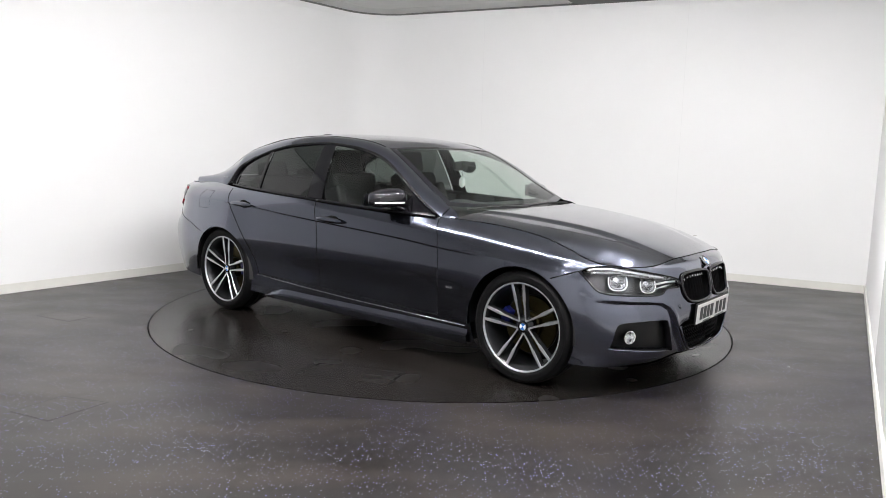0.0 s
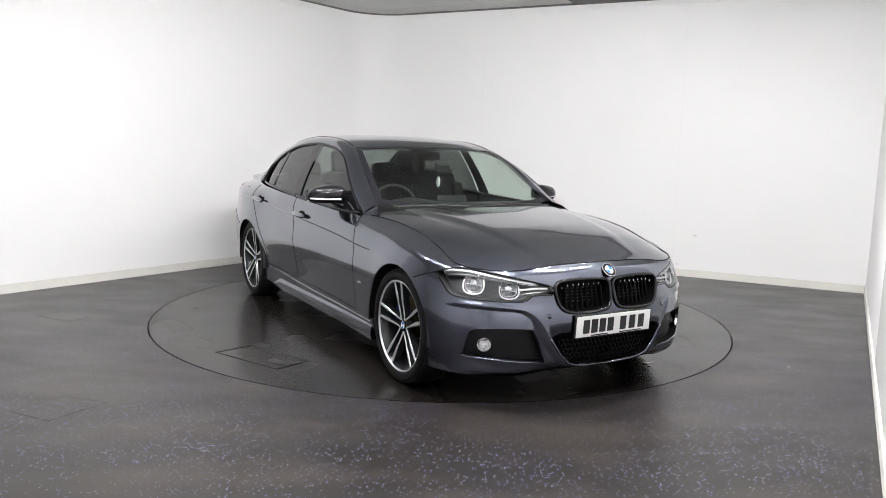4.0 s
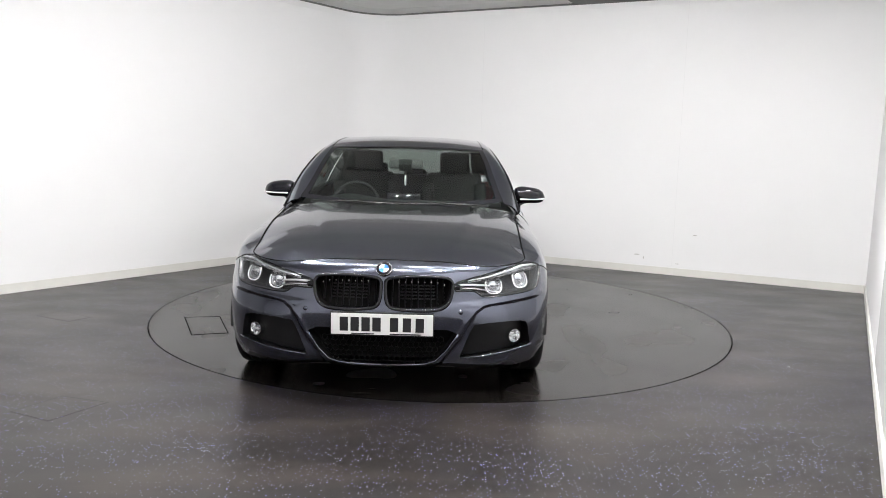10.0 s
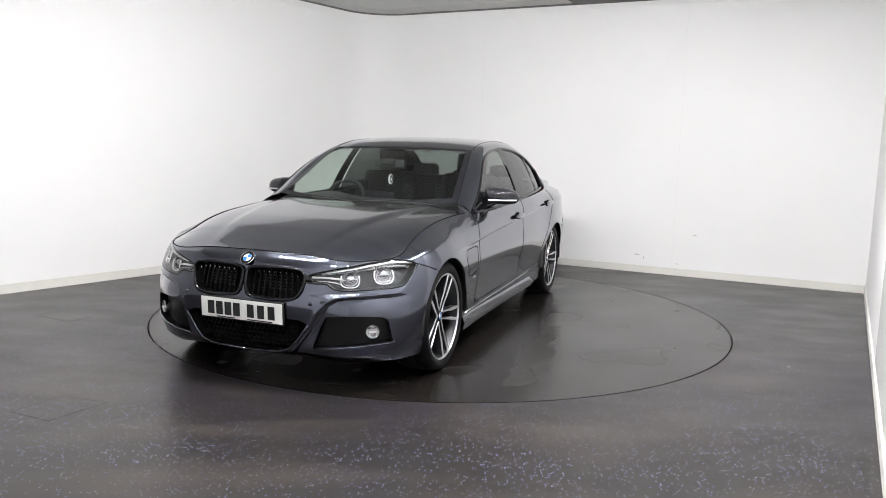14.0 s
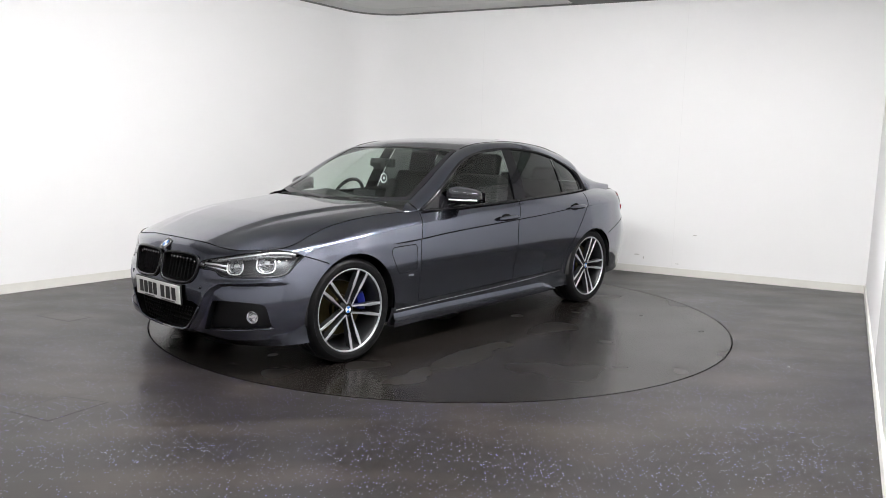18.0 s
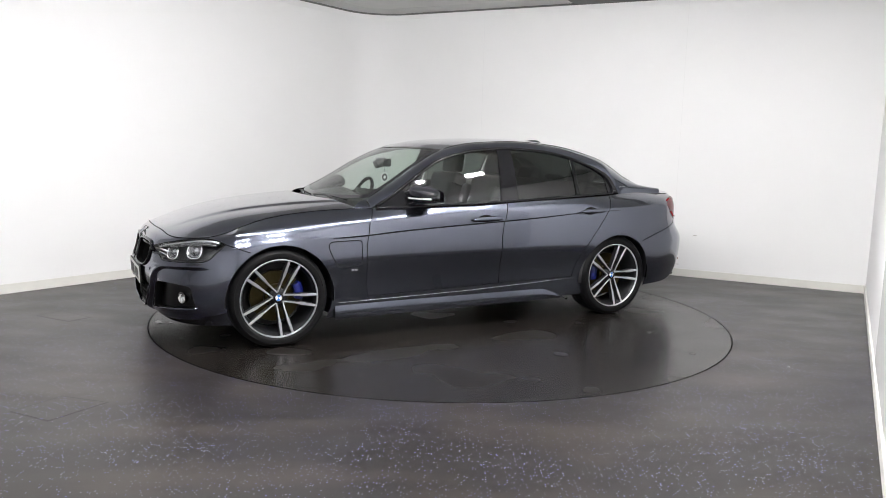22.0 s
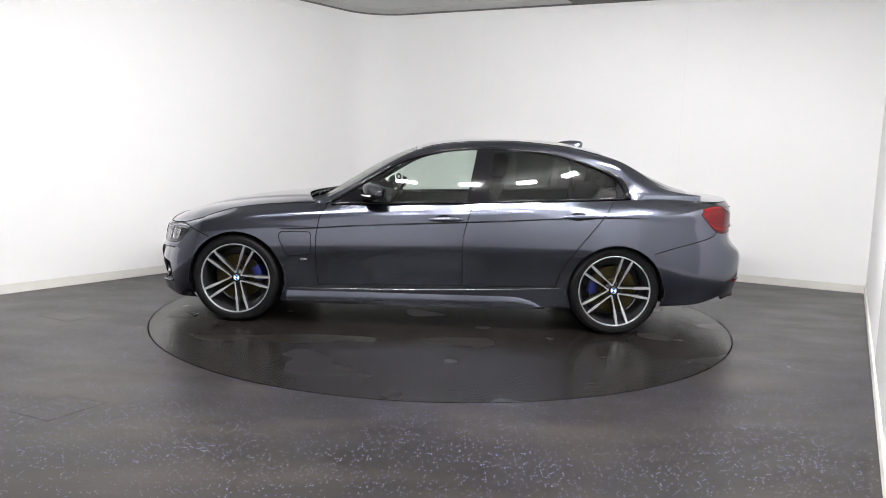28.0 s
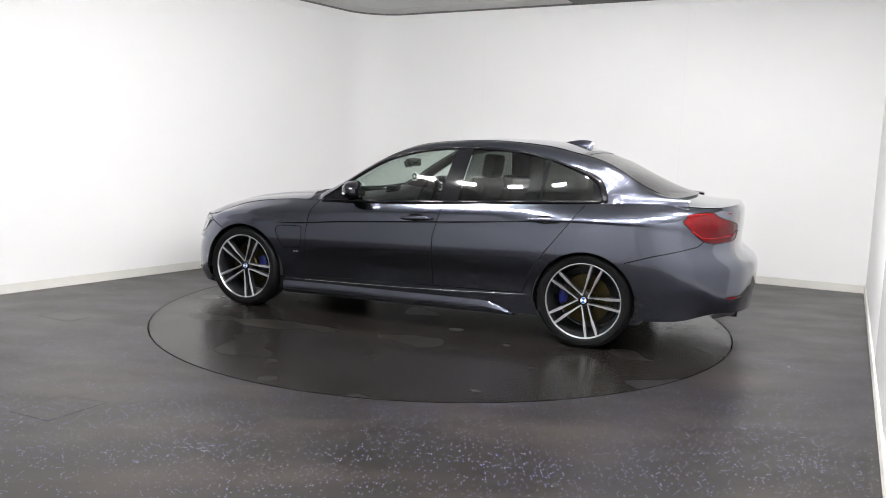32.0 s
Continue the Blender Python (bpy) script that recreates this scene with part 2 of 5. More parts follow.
def merge(*pairs):
    v, f = [], []
    for a, b in pairs:
        o = len(v)
        v += list(a)
        f += [tuple(i + o for i in q) for q in b]
    return v, f


def curve(*pts, free=False):
    """A smooth curve through (x, value) pairs; without free it never overshoots."""
    p = np.array(sorted(pts), float)
    x, y = p[:, 0], p[:, 1]
    h = np.diff(x)
    d = np.diff(y) / h
    m = np.zeros(len(x))
    m[0], m[-1] = d[0], d[-1]
    for i in range(1, len(x) - 1):
        if free:
            m[i] = (h[i] * d[i - 1] + h[i - 1] * d[i]) / (h[i] + h[i - 1])
        elif d[i - 1] * d[i] > 0:
            m[i] = 3 * (h[i] + h[i - 1]) / ((2 * h[i] + h[i - 1]) / d[i - 1] + (h[i] + 2 * h[i - 1]) / d[i])

    def f(q):
        q = np.clip(np.asarray(q, float), x[0], x[-1])
        i = np.clip(np.searchsorted(x, q) - 1, 0, len(x) - 2)
        t = (q - x[i]) / h[i]
        return ((2 * t**3 - 3 * t**2 + 1) * y[i] + (t**3 - 2 * t**2 + t) * h[i] * m[i]
                + (3 * t**2 - 2 * t**3) * y[i + 1] + (t**3 - t**2) * h[i] * m[i + 1])
    return f


def grid_faces(rows, cols, flip=False):
    f = [(i * cols + j, i * cols + j + 1, (i + 1) * cols + j + 1, (i + 1) * cols + j) for i in range(rows - 1) for j in range(cols - 1)]
    return [q[::-1] for q in f] if flip else f


# ---- room ----
RING = 2.2515
TOP = 3.0
BACK_L, BACK_R = Vector((-0.98, 3.94)), Vector((4.249, 1.359))
FRONT_R, FRONT_L = Vector((-0.19, -6.96)), Vector((-6.54, -3.63))
WEST_CUT = BACK_L.lerp(FRONT_L, 0.56)
EAST_END, TONE_CUT = BACK_R.lerp(FRONT_R, 0.34), BACK_R.lerp(FRONT_R, 0.5)


def outline(radius):
    """The room's plan: the far corner is rounded."""
    a, b = (FRONT_L - BACK_L).normalized(), (BACK_R - BACK_L).normalized()
    half = math.acos(a.dot(b)) / 2
    run = radius / math.tan(half)
    mid = BACK_L + (a + b).normalized() * (radius / math.sin(half))
    p0, p1 = BACK_L + a * run, BACK_L + b * run
    a0, a1 = math.atan2(*(p0 - mid).yx), math.atan2(*(p1 - mid).yx)
    if a1 - a0 > math.pi:
        a1 -= 2 * math.pi
    if a0 - a1 > math.pi:
        a1 += 2 * math.pi
    return [mid + Vector((math.cos(a0 + (a1 - a0) * i / 24), math.sin(a0 + (a1 - a0) * i / 24))) * radius for i in range(25)]


CORNER = outline(0.6)


def wall(name, line, z0, z1, thick, material, kind="structure", lab="", cat="wall", proud=0.0):
    """A wall of some thickness along a plan line, whose room side is on the line."""
    n, inner, outer = len(line), [], []
    for i, p in enumerate(line):
        d = (line[min(i + 1, n - 1)] - line[max(i - 1, 0)]).normalized()
        out = Vector((-d.y, d.x))
        inner.append(p - out * proud)
        outer.append(p + out * thick)
    v = [(*p, z0) for p in inner] + [(*p, z1) for p in inner] + [(*p, z0) for p in outer] + [(*p, z1) for p in outer]
    f = []
    for i in range(n - 1):
        a, b, c, d = i, n + i, 2 * n + i, 3 * n + i
        f += [(a, a + 1, b + 1, b), (c + 1, c, d, d + 1), (b, b + 1, d + 1, d), (a + 1, a, c, c + 1)]
    f += [(0, n, 3 * n, 2 * n), (n - 1, 3 * n - 1, 4 * n - 1, 2 * n - 1)]
    bm = bmesh.new()
    me = mesh(name, v, f, material, smooth=False)
    bm.from_mesh(me)
    bmesh.ops.recalc_face_normals(bm, faces=bm.faces)
    bm.to_mesh(me)
    bm.free()
    me.polygons.foreach_set("use_smooth", [True] * len(me.polygons))
    me.set_sharp_from_angle(angle=radians(30))
    return tagged(new(name, me), lab, cat, kind=kind)


# all but north and east are unseen, added with tones for the reflections
WALLS = [("wall_west", [FRONT_L, WEST_CUT], "unseen side wall, grey tone set for what the car reflects"),
         ("wall_north", [WEST_CUT] + CORNER + [BACK_R], "smooth white studio walls with a rounded corner"),
         ("wall_east", [BACK_R, EAST_END], "plain white painted side wall"),
         ("wall_southeast", [EAST_END, TONE_CUT], "unseen wall length, mid tone added to soften a reflected edge"),
         ("wall_entrance", [TONE_CUT, FRONT_R], "unseen wall beside the camera, grey tone set for the car's reflections"),
         ("wall_south", [FRONT_R, FRONT_L], "unseen wall behind the camera, grey tone set for the car's reflections")]
for nm, ln, lab in WALLS:
    wall(nm, ln, 0.0, TOP + 0.06, 0.15, M_UNSEEN_NEAR if nm in ('wall_south', 'wall_entrance') else M_UNSEEN_STEP if nm == 'wall_southeast' else M_UNSEEN_WEST if nm == 'wall_west' else M_WALL, lab=lab)
    wall("baseboard" + nm[4:], ln, 0.001, 0.082, -0.001, M_SKIRT, lab="cream skirting board along the white wall", cat="skirting board", proud=0.014)
    wall("trim" + nm[4:], ln, TOP - 0.085, TOP - 0.073, -0.001, M_WALL, lab="thin white bead under the soffit", cat="trim", proud=0.007)
    wall("shadow_gap" + nm[4:], ln, TOP - 0.024, TOP - 0.002, -0.001, M_SHADOWGREY, lab="shadow line where the wall meets the soffit, painted on a grey strip", cat="trim", proud=0.003)

plan = [FRONT_L] + CORNER + [BACK_R, FRONT_R]
bm = bmesh.new()
ring_in = [bm.verts.new((RING * math.cos(2 * math.pi * i / 160), RING * math.sin(2 * math.pi * i / 160), 0)) for i in range(160)]
big = [bm.verts.new((12 * math.cos(2 * math.pi * i / 160), 12 * math.sin(2 * math.pi * i / 160), 0)) for i in range(160)]
for i in range(160):
    bm.faces.new((ring_in[i], big[i], big[(i + 1) % 160], ring_in[(i + 1) % 160]))
lip = [bm.verts.new((*v.co.xy, -0.05)) for v in ring_in]
for i in range(160):
    bm.faces.new((ring_in[(i + 1) % 160], lip[(i + 1) % 160], lip[i], ring_in[i]))
me = bpy.data.meshes.new("floor")
bm.to_mesh(me)
bm.free()
me.materials.append(M_FLOOR)
tagged(new("floor", me), "dark grey speckled vinyl floor, scuffed and semi-gloss", "floor", kind="structure")
v, f = lathe([(0.001, -0.049), (RING + 0.05, -0.049), (RING + 0.05, -0.06)], 96, "z")
tagged(new("floor_pit", mesh("floor_pit", v, f, M_GAP)), "dark gap under the edge of the turntable", "floor", kind="structure")
HIGH = TOP + 0.003
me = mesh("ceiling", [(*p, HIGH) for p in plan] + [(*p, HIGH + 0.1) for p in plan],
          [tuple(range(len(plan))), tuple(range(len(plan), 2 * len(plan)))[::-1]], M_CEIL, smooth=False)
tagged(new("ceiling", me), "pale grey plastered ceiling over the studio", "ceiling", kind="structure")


def inset_line(line, d):
    """The same plan line, moved into the room."""
    out = []
    for i, p in enumerate(line):
        t = (line[min(i + 1, len(line) - 1)] - line[max(i - 1, 0)]).normalized()
        out.append(p + Vector((t.y, -t.x)) * d)
    return out


# pale soffit along the wall in two lengths with a step; the east one's dark gap is painted grey
cut = BACK_L + (BACK_R - BACK_L) * 0.46
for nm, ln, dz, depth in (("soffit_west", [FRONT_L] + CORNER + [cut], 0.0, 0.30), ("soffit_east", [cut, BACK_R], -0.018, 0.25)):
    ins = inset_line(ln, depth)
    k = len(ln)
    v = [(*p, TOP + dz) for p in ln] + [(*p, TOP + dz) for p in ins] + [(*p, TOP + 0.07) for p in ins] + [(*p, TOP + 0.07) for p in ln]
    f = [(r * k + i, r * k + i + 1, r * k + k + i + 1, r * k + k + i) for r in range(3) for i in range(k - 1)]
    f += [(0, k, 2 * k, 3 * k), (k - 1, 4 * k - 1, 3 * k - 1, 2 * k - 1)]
    tagged(new(nm, mesh(nm, v, f, M_SOFFIT if dz == 0 else M_SHADOWGREY, smooth=False)), "pale grey soffit along the top of the wall" if dz == 0 else "dark strip along the top of the wall", "soffit", kind="structure")

# turntable: a disc with a hatch let into it
turntable = tagged(new("turntable"), "round turntable of dark scuffed vinyl, flush with the floor", "turntable")
v, f = lathe([(0.001, 0.0), (0.6, 0.0), (1.3, 0.0), (RING - 0.010, 0.0), (RING - 0.010, -0.04)], 160, "z")
piece("disc", mesh("disc", v, [q[::-1] for q in f], M_DISC, smooth=False), turntable)


def hatch(name, corners, label, parent=None):
    """A thin plate let into the vinyl, with a dark joint round it."""
    c = [Vector(p) for p in corners]
    mid = sum(c, Vector((0, 0))) / 4
    base = [p + (p - mid).normalized() * (0.019 if parent else 0.013) for p in c]
    g = mesh("hatch_joint", [(*p, 0.0006) for p in base], [(0, 1, 2, 3)], M_GAP if parent else M_PLASTIC, smooth=False)
    top = [mid + (p - mid) * 0.985 for p in c]
    v = [(*p, 0.0008) for p in c] + [(*p, 0.0016) for p in top]
    me = mesh(name, v, [(4, 5, 6, 7)] + [(i, (i + 1) % 4, 4 + (i + 1) % 4, 4 + i) for i in range(4)], M_DISC if parent else M_FLOOR, smooth=False)
    for m_ in (g, me):
        if m_.polygons[0].normal.z < 0:
            m_.flip_normals()
    ob = piece(name, me, parent, label if parent else "")
    if parent is None:
        tagged(ob, label, "floor hatch", "floor hatches")
    piece("hatch_joint", g, ob)
    return ob


hatch("floor_hatch", [(-3.036, -0.545), (-2.931, -0.374), (-2.633, -0.553), (-2.72, -0.70)], "small flush hatch of dark vinyl in the floor")
hatch("floor_hatch", [(-2.082, -2.552), (-1.954, -2.314), (-1.690, -2.389), (-1.845, -2.66)], "flush square hatch of dark vinyl, worn joint")
hatch("turntable_hatch", [(0.484, -1.94), (0.422, -1.70), (0.906, -1.497), (0.987, -1.718)], "oblong flush hatch of dark vinyl", turntable)

# a few thin wet patches that drip from the car
for k, (x, y, a, b) in enumerate(((2.07, 0.16, .050, .022), (1.875, 0.437, .055, .020), (1.93, 0.40, .022, .014), (2.14, -0.41, .065, .022), (2.06, -0.36, .030, .012))):
    rnd = random.Random(40 + k)
    rim = [(x + math.cos(q) * b * rnd.uniform(.75, 1.2), y + math.sin(q) * a * rnd.uniform(.75, 1.2)) for q in np.linspace(0, 2 * math.pi, 17)[:-1]]
    v = [(*p, 0.0004) for p in rim] + [(x + (p[0] - x) * .8, y + (p[1] - y) * .8, 0.0012) for p in rim]
    f = [(i, (i + 1) % 16, 16 + (i + 1) % 16, 16 + i) for i in range(16)] + [tuple(range(16, 32))]
    piece("wet_patch", mesh("wet_patch", v, f, M_WATER), turntable, "thin shiny wet patch")

# faint upright joints in the wall boards, low scuffs and a crumb on the floor
for x, y, ang in ((0.435, 3.244, -26.3), (2.55, 2.20, -26.3), (-3.35, 0.72, 53.7), (-2.62, 1.715, 53.7)):
    bm = bmesh.new()
    box(bm, (0.004, 0.004, TOP - 0.11), (0, -0.001, 0.1 + (TOP - 0.11) / 2))
    ob = part("wall_joint", bm, M_JOINT, None, smooth=False, m=pose(x, y, 0, 0, 0, ang))
    tagged(ob, "faint upright joint between wall boards", "wall joint", kind="structure")


def scuff(x, y, z, w, h, seed):
    """A thin dark rub mark on the far wall."""
    rnd = random.Random(seed)
    pts = [((math.cos(a) * w * rnd.uniform(.5, 1)), math.sin(a) * h * rnd.uniform(.5, 1)) for a in np.linspace(0, 2 * math.pi, 14)[:-1]]
    ob = new("wall_scuff", mesh("wall_scuff", [(px_, -0.0015, pz_) for px_, pz_ in pts], [tuple(range(13))], M_SCUFF, smooth=False))
    ob.matrix_basis = pose(x, y, z, 0, 0, -26.3)
    tagged(ob, "dark rub mark low on the white wall", "scuff mark", "wall scuffs", kind="structure")


for k, (x, y, z, w, h) in enumerate(((2.55, 2.20, .16, .012, .03), (2.60, 2.174, .13, .03, .006), (2.2, 2.371, .20, .035, .010), (2.27, 2.337, .17, .008, .022), (2.75, 2.10, .46, .03, .008))):
    scuff(x, y, z, w, h, k)
bm = bmesh.new()
bmesh.ops.create_icosphere(bm, subdivisions=2, radius=0.007)
for v_ in bm.verts:
    v_.co *= 1 + 0.35 * noise.noise(v_.co * 140)
    v_.co.z = max(v_.co.z * 0.6, -0.004)
tagged(part("crumb", bm, M_BWHITE, None, m=pose(2.24, -1.39, 0.003)), "tiny pale crumb lying on the dark floor", "crumb")


# ---- ceiling lights ----
def ceiling_light():
    ob = tagged(new("ceiling_light"), "oblong white ceiling light with a raised opal diffuser, lit", "ceiling light", "ceiling lights")
    bm = bmesh.new()
    for sx, sy, w, d in ((0, 0.06, 0.30, 0.025), (0, -0.06, 0.30, 0.025), (0.138, 0, 0.025, 0.095), (-0.138, 0, 0.025, 0.095)):
        box(bm, (w, d, 0.025), (sx, sy, -0.008), bevel=0.003)
    part("frame", bm, M_WHITE, ob)
    bm = bmesh.new()
    box(bm, (0.25, 0.093, 0.055), (0, 0, -0.030), bevel=0.006)
    part("diffuser", bm, M_LAMP, ob, "glowing white diffuser", smooth=False)
    return ob


first_light = ceiling_light()
# an arc of panels over the front rim of the turntable, and three nearer the camera
SPOTS = [(2.2 * math.cos(radians(a)), 2.2 * math.sin(radians(a)), a + 90) for a in (-27, -49, -68, -88, -108, -126, -141)]
SPOTS += [(-0.3, -4.4, 62), (-1.0, -4.6, 62), (0.6, -3.4, 62)]
for i, (px_, py_, turn_) in enumerate(SPOTS):
    m = pose(px_, py_, TOP - 0.004, 0, 0, turn_)
    if i == 0:
        first_light.matrix_basis = m
    else:
        copy_thing(first_light, m)


# ---- car ----
# car space: x forward, y to its left, z up, origin on the ground midway between the axles
car = tagged(new("car"), "dark grey metallic four-door saloon with black trim, parked on the turntable", "car")
OFF = pose(0.113, -0.290, 0.0)


def cpart(name, me, label="", parent=None):
    return piece(name, me, parent or car, label, OFF if parent is None else None)


def flipped(v, f):
    return [(p[0], -p[1], p[2]) for p in v], [q[::-1] for q in f]


# plan outline at the widest level, half the car, from the nose to the tail
PLAN = [(2.185, 0), (2.179, .15), (2.157, .30), (2.113, .45), (2.045, .60), (1.96, .73), (1.86, .825), (1.72, .89), (1.40, .925), (1.05, .912),
        (.6, .908), (0, .912), (-.6, .917), (-1.05, .918), (-1.4, .93), (-1.75, .915), (-2.05, .862), (-2.25, .77), (-2.38, .62), (-2.45, .40), (-2.48, .2), (-2.488, 0)]
chord = [0.0]
for (xa, ya), (xb, yb) in zip(PLAN, PLAN[1:]):
    chord.append(chord[-1] + math.hypot(xb - xa, yb - ya))
px, py = curve(*[(c, p[0]) for c, p in zip(chord, PLAN)], free=True), curve(*[(c, p[1]) for c, p in zip(chord, PLAN)], free=True)
S_END = chord[-1]
S_TAB = np.linspace(0, S_END, 2400)
X_TAB, Y_TAB = px(S_TAB), py(S_TAB)


def s_of_x(x):
    return np.interp(-np.asarray(x, float), -X_TAB, S_TAB)


def s_of_y(y):
    i = int(np.argmin(np.abs(X_TAB - 1.4)))
    return np.interp(np.asarray(y, float), Y_TAB[:i], S_TAB[:i])


def s_of_rear_y(y):
    i = int(np.argmin(np.abs(X_TAB + 1.5)))
    return np.interp(-np.asarray(y, float), -Y_TAB[i:], S_TAB[i:])


STATIONS = [0.0, s_of_y(.3), s_of_y(.6), s_of_x(1.86), s_of_x(1.66), s_of_x(1.4), s_of_x(.8), s_of_x(.6), s_of_x(0), s_of_x(-.6), s_of_x(-1.05),
            s_of_x(-1.4), s_of_x(-1.75), s_of_x(-2.05), s_of_x(-2.25), s_of_x(-2.45), S_END]
# height and inset from the plan, level by level, from the bottom edge up
LEVELS = [
    ([.190, .190, .155, .165, .170, .180, .160, .160, .165, .175, .190, .200, .225, .240, .300, .280, .250],
     [.050, .050, .050, .030, .033, .040, .050, .050, .050, .050, .050, .040, .040, .040, .050, .040, .030]),
    ([.220, .225, .210, .240, .247, .260, .262, .268, .283, .305, .330, .300, .300, .330, .370, .380, .360],
     [.020, .012, -.026, -.012, .000, .015, .040, .042, .042, .042, .036, .014, .030, .030, .025, .020, .020]),
    ([.330, .330, .330, .360, .385, .420, .420, .420, .430, .440, .450, .460, .460, .470, .480, .480, .460],
     [.015, .006, -.040, -.026, -.013, .000, .020, .025, .028, .028, .022, .002, .004, .008, .008, .006, .006]),
    ([.470, .470, .460, .480, .510, .550, .580, .585, .600, .615, .625, .640, .620, .630, .620, .600, .600],
     [.000, -.008, -.034, -.022, -.014, -.006, -.002, -.003, -.004, -.004, -.006, -.010, -.003, .004, .008, .012, .012]),
    ([.565, .560, .540, .570, .625, .675, .715, .733, .771, .807, .841, .850, .840, .800, .740, .700, .690],
     [.020, .012, -.004, .002, .003, .004, .010, .012, .014, .0145, .013, .012, .018, .030, .064, .104, .118]),
    ([.650, .650, .620, .645, .685, .720, .735, .752, .790, .826, .860, .884, .890, .895, .890, .870, .870],
     [.045, .030, .018, .024, .020, .018, .008, .009, .010, .011, .012, .014, .024, .044, .072, .108, .118]),
    ([.715, .710, .688, .704, .752, .790, .830, .835, .860, .885, .915, .940, .950, .955, .955, .955, .960],
     [.070, .060, .034, .056, .056, .058, .034, .026, .022, .022, .038, .066, .086, .092, .100, .115, .120]),
    ([.746, .741, .714, .730, .786, .856, .903, .905, .918, .945, .965, .982, 1.004, .993, .988, 1.000, 1.006],
     [.118, .108, .052, .084, .160, .172, .118, .076, .052, .052, .072, .130, .182, .172, .150, .140, .150])]
ZC = [curve(*zip(STATIONS, z)) for z, n in LEVELS]
NC = [curve(*zip(STATIONS, n)) for z, n in LEVELS]
W_COUNT = 72


def plan_at(s):
    x, y = px(s), py(s)
    dx, dy = px(np.minimum(s + .004, S_END)) - px(np.maximum(s - .004, 0)), py(np.minimum(s + .004, S_END)) - py(np.maximum(s - .004, 0))
    ln = np.hypot(dx, dy)
    nx, ny = dy / ln, -dx / ln
    return x, y, nx, ny


def body_profile(s):
    """Height and inset of 72 rows for each station in s."""
    zz, nn = np.array([c(s) for c in ZC]), np.array([c(s) for c in NC])
    k = np.exp(-(np.arange(-14, 15) / 5.5)**2 / 2)
    k /= k.sum()
    zz, nn = (np.array([np.convolve(np.pad(r, 14, mode="reflect"), k, mode="valid") for r in q]) for q in (zz, nn))
    lv, w = np.arange(8.0), np.linspace(0, 7, W_COUNT)
    out_z, out_n = np.empty((W_COUNT, len(s))), np.empty((W_COUNT, len(s)))
    for k in range(len(s)):
        out_z[:, k] = curve(*zip(lv, zz[:, k]))(w)
        out_n[:, k] = curve(*zip(lv, nn[:, k]), free=True)(w)
    # the bumper's corners are set back below a crease that runs from under the lamps to the intake
    y = np.broadcast_to(py(s), out_z.shape)
    cz, cy = [.19, .25, .345, .44, .49, .52, .531, .542, .556, .60], [.28, .32, .391, .437, .47, .516, .634, .759, .829, .86]
    line_y = np.interp(out_z, cz, cy)
    slope = (np.interp(out_z + .008, cz, cy) - np.interp(out_z - .008, cz, cy)) / .016
    off = (y - line_y) / np.sqrt(1 + slope**2)
    d = np.clip(off / .026, 0, 1)
    fade = np.clip((.88 - y) / .14, 0, 1) * np.clip((.60 - out_z) / .02, 0, 1) * np.clip((out_z - .17) / .05, 0, 1) * (px(s) > 1.6)
    ridge = np.exp(-((off + .006) / .012)**2) * fade
    return out_z, out_n + .022 * d * d * (3 - 2 * d) * fade - .004 * ridge


S_GRID = np.concatenate([np.linspace(0, 1.1, 131)[:-1], np.linspace(1.1, S_END, 351)])
K_GRID = np.arange(len(S_GRID), dtype=float)
Z_GRID, N_GRID = body_profile(S_GRID)


def body_point(s, z, lift=0.0):
    """The body's surface at s along the outline and height z (left half)."""
    s, z = np.atleast_1d(np.asarray(s, float)), np.atleast_1d(np.asarray(z, float))
    k = np.clip(np.interp(s, S_GRID, K_GRID), 0, len(S_GRID) - 1.001)
    i, t = k.astype(int), k - k.astype(int)
    n = np.empty(len(s))
    for q in range(len(s)):
        a, b = np.interp(z[q], Z_GRID[:, i[q]], N_GRID[:, i[q]]), np.interp(z[q], Z_GRID[:, i[q] + 1], N_GRID[:, i[q] + 1])
        n[q] = a * (1 - t[q]) + b * t[q]
    x, y, nx, ny = plan_at(s)
    return np.stack([x - nx * (n - lift), np.where(s <= 0, 0, np.where(s >= S_END, 0, y - ny * (n - lift))), z], 1)


def smooth_loop(pts, per=6, closed=True):
    """Points of a smooth closed or open line through pts."""
    P, out = [np.array(p, float) for p in pts], []
    n = len(P)
    for i in range(n if closed else n - 1):
        a, b, c, d = (P[(i + k) % n] if closed else P[min(max(i + k, 0), n - 1)] for k in (-1, 0, 1, 2))
        for t in np.arange(per) / per:
            out.append(0.5 * (2 * b + (c - a) * t + (2 * a - 5 * b + 4 * c - d) * t**2 + (3 * b - a - 3 * c + d) * t**3))
    if not closed:
        out.append(P[-1])
    return np.array(out)


def fx(*pts):
    return [(float(s_of_x(x)), z) for x, z in pts]


def fy(*pts):
    return [(float(s_of_y(y)), z) for y, z in pts]


def fr(*pts):
    return [(float(s_of_rear_y(y)), z) for y, z in pts]


CUT1 = fx((.70, 1.05), (.726, .90), (.775, .802), (.80, .655), (.796, .444), (.783, .30))
CUT2 = fx((-.40, 1.05), (-.352, .93), (-.312, .796), (-.287, .691), (-.285, .482), (-.290, .325))
CUT3 = fx((-1.43, 1.05), (-1.381, .983), (-1.269, .824), (-1.154, .676), (-1.06, .55), (-1.0, .44), (-.975, .34))
ARCH_F = [(float(s_of_x(1.394 + .356 * math.cos(a))), .326 + .356 * math.sin(a)) for a in np.linspace(0, 2 * math.pi, 60, endpoint=False)]
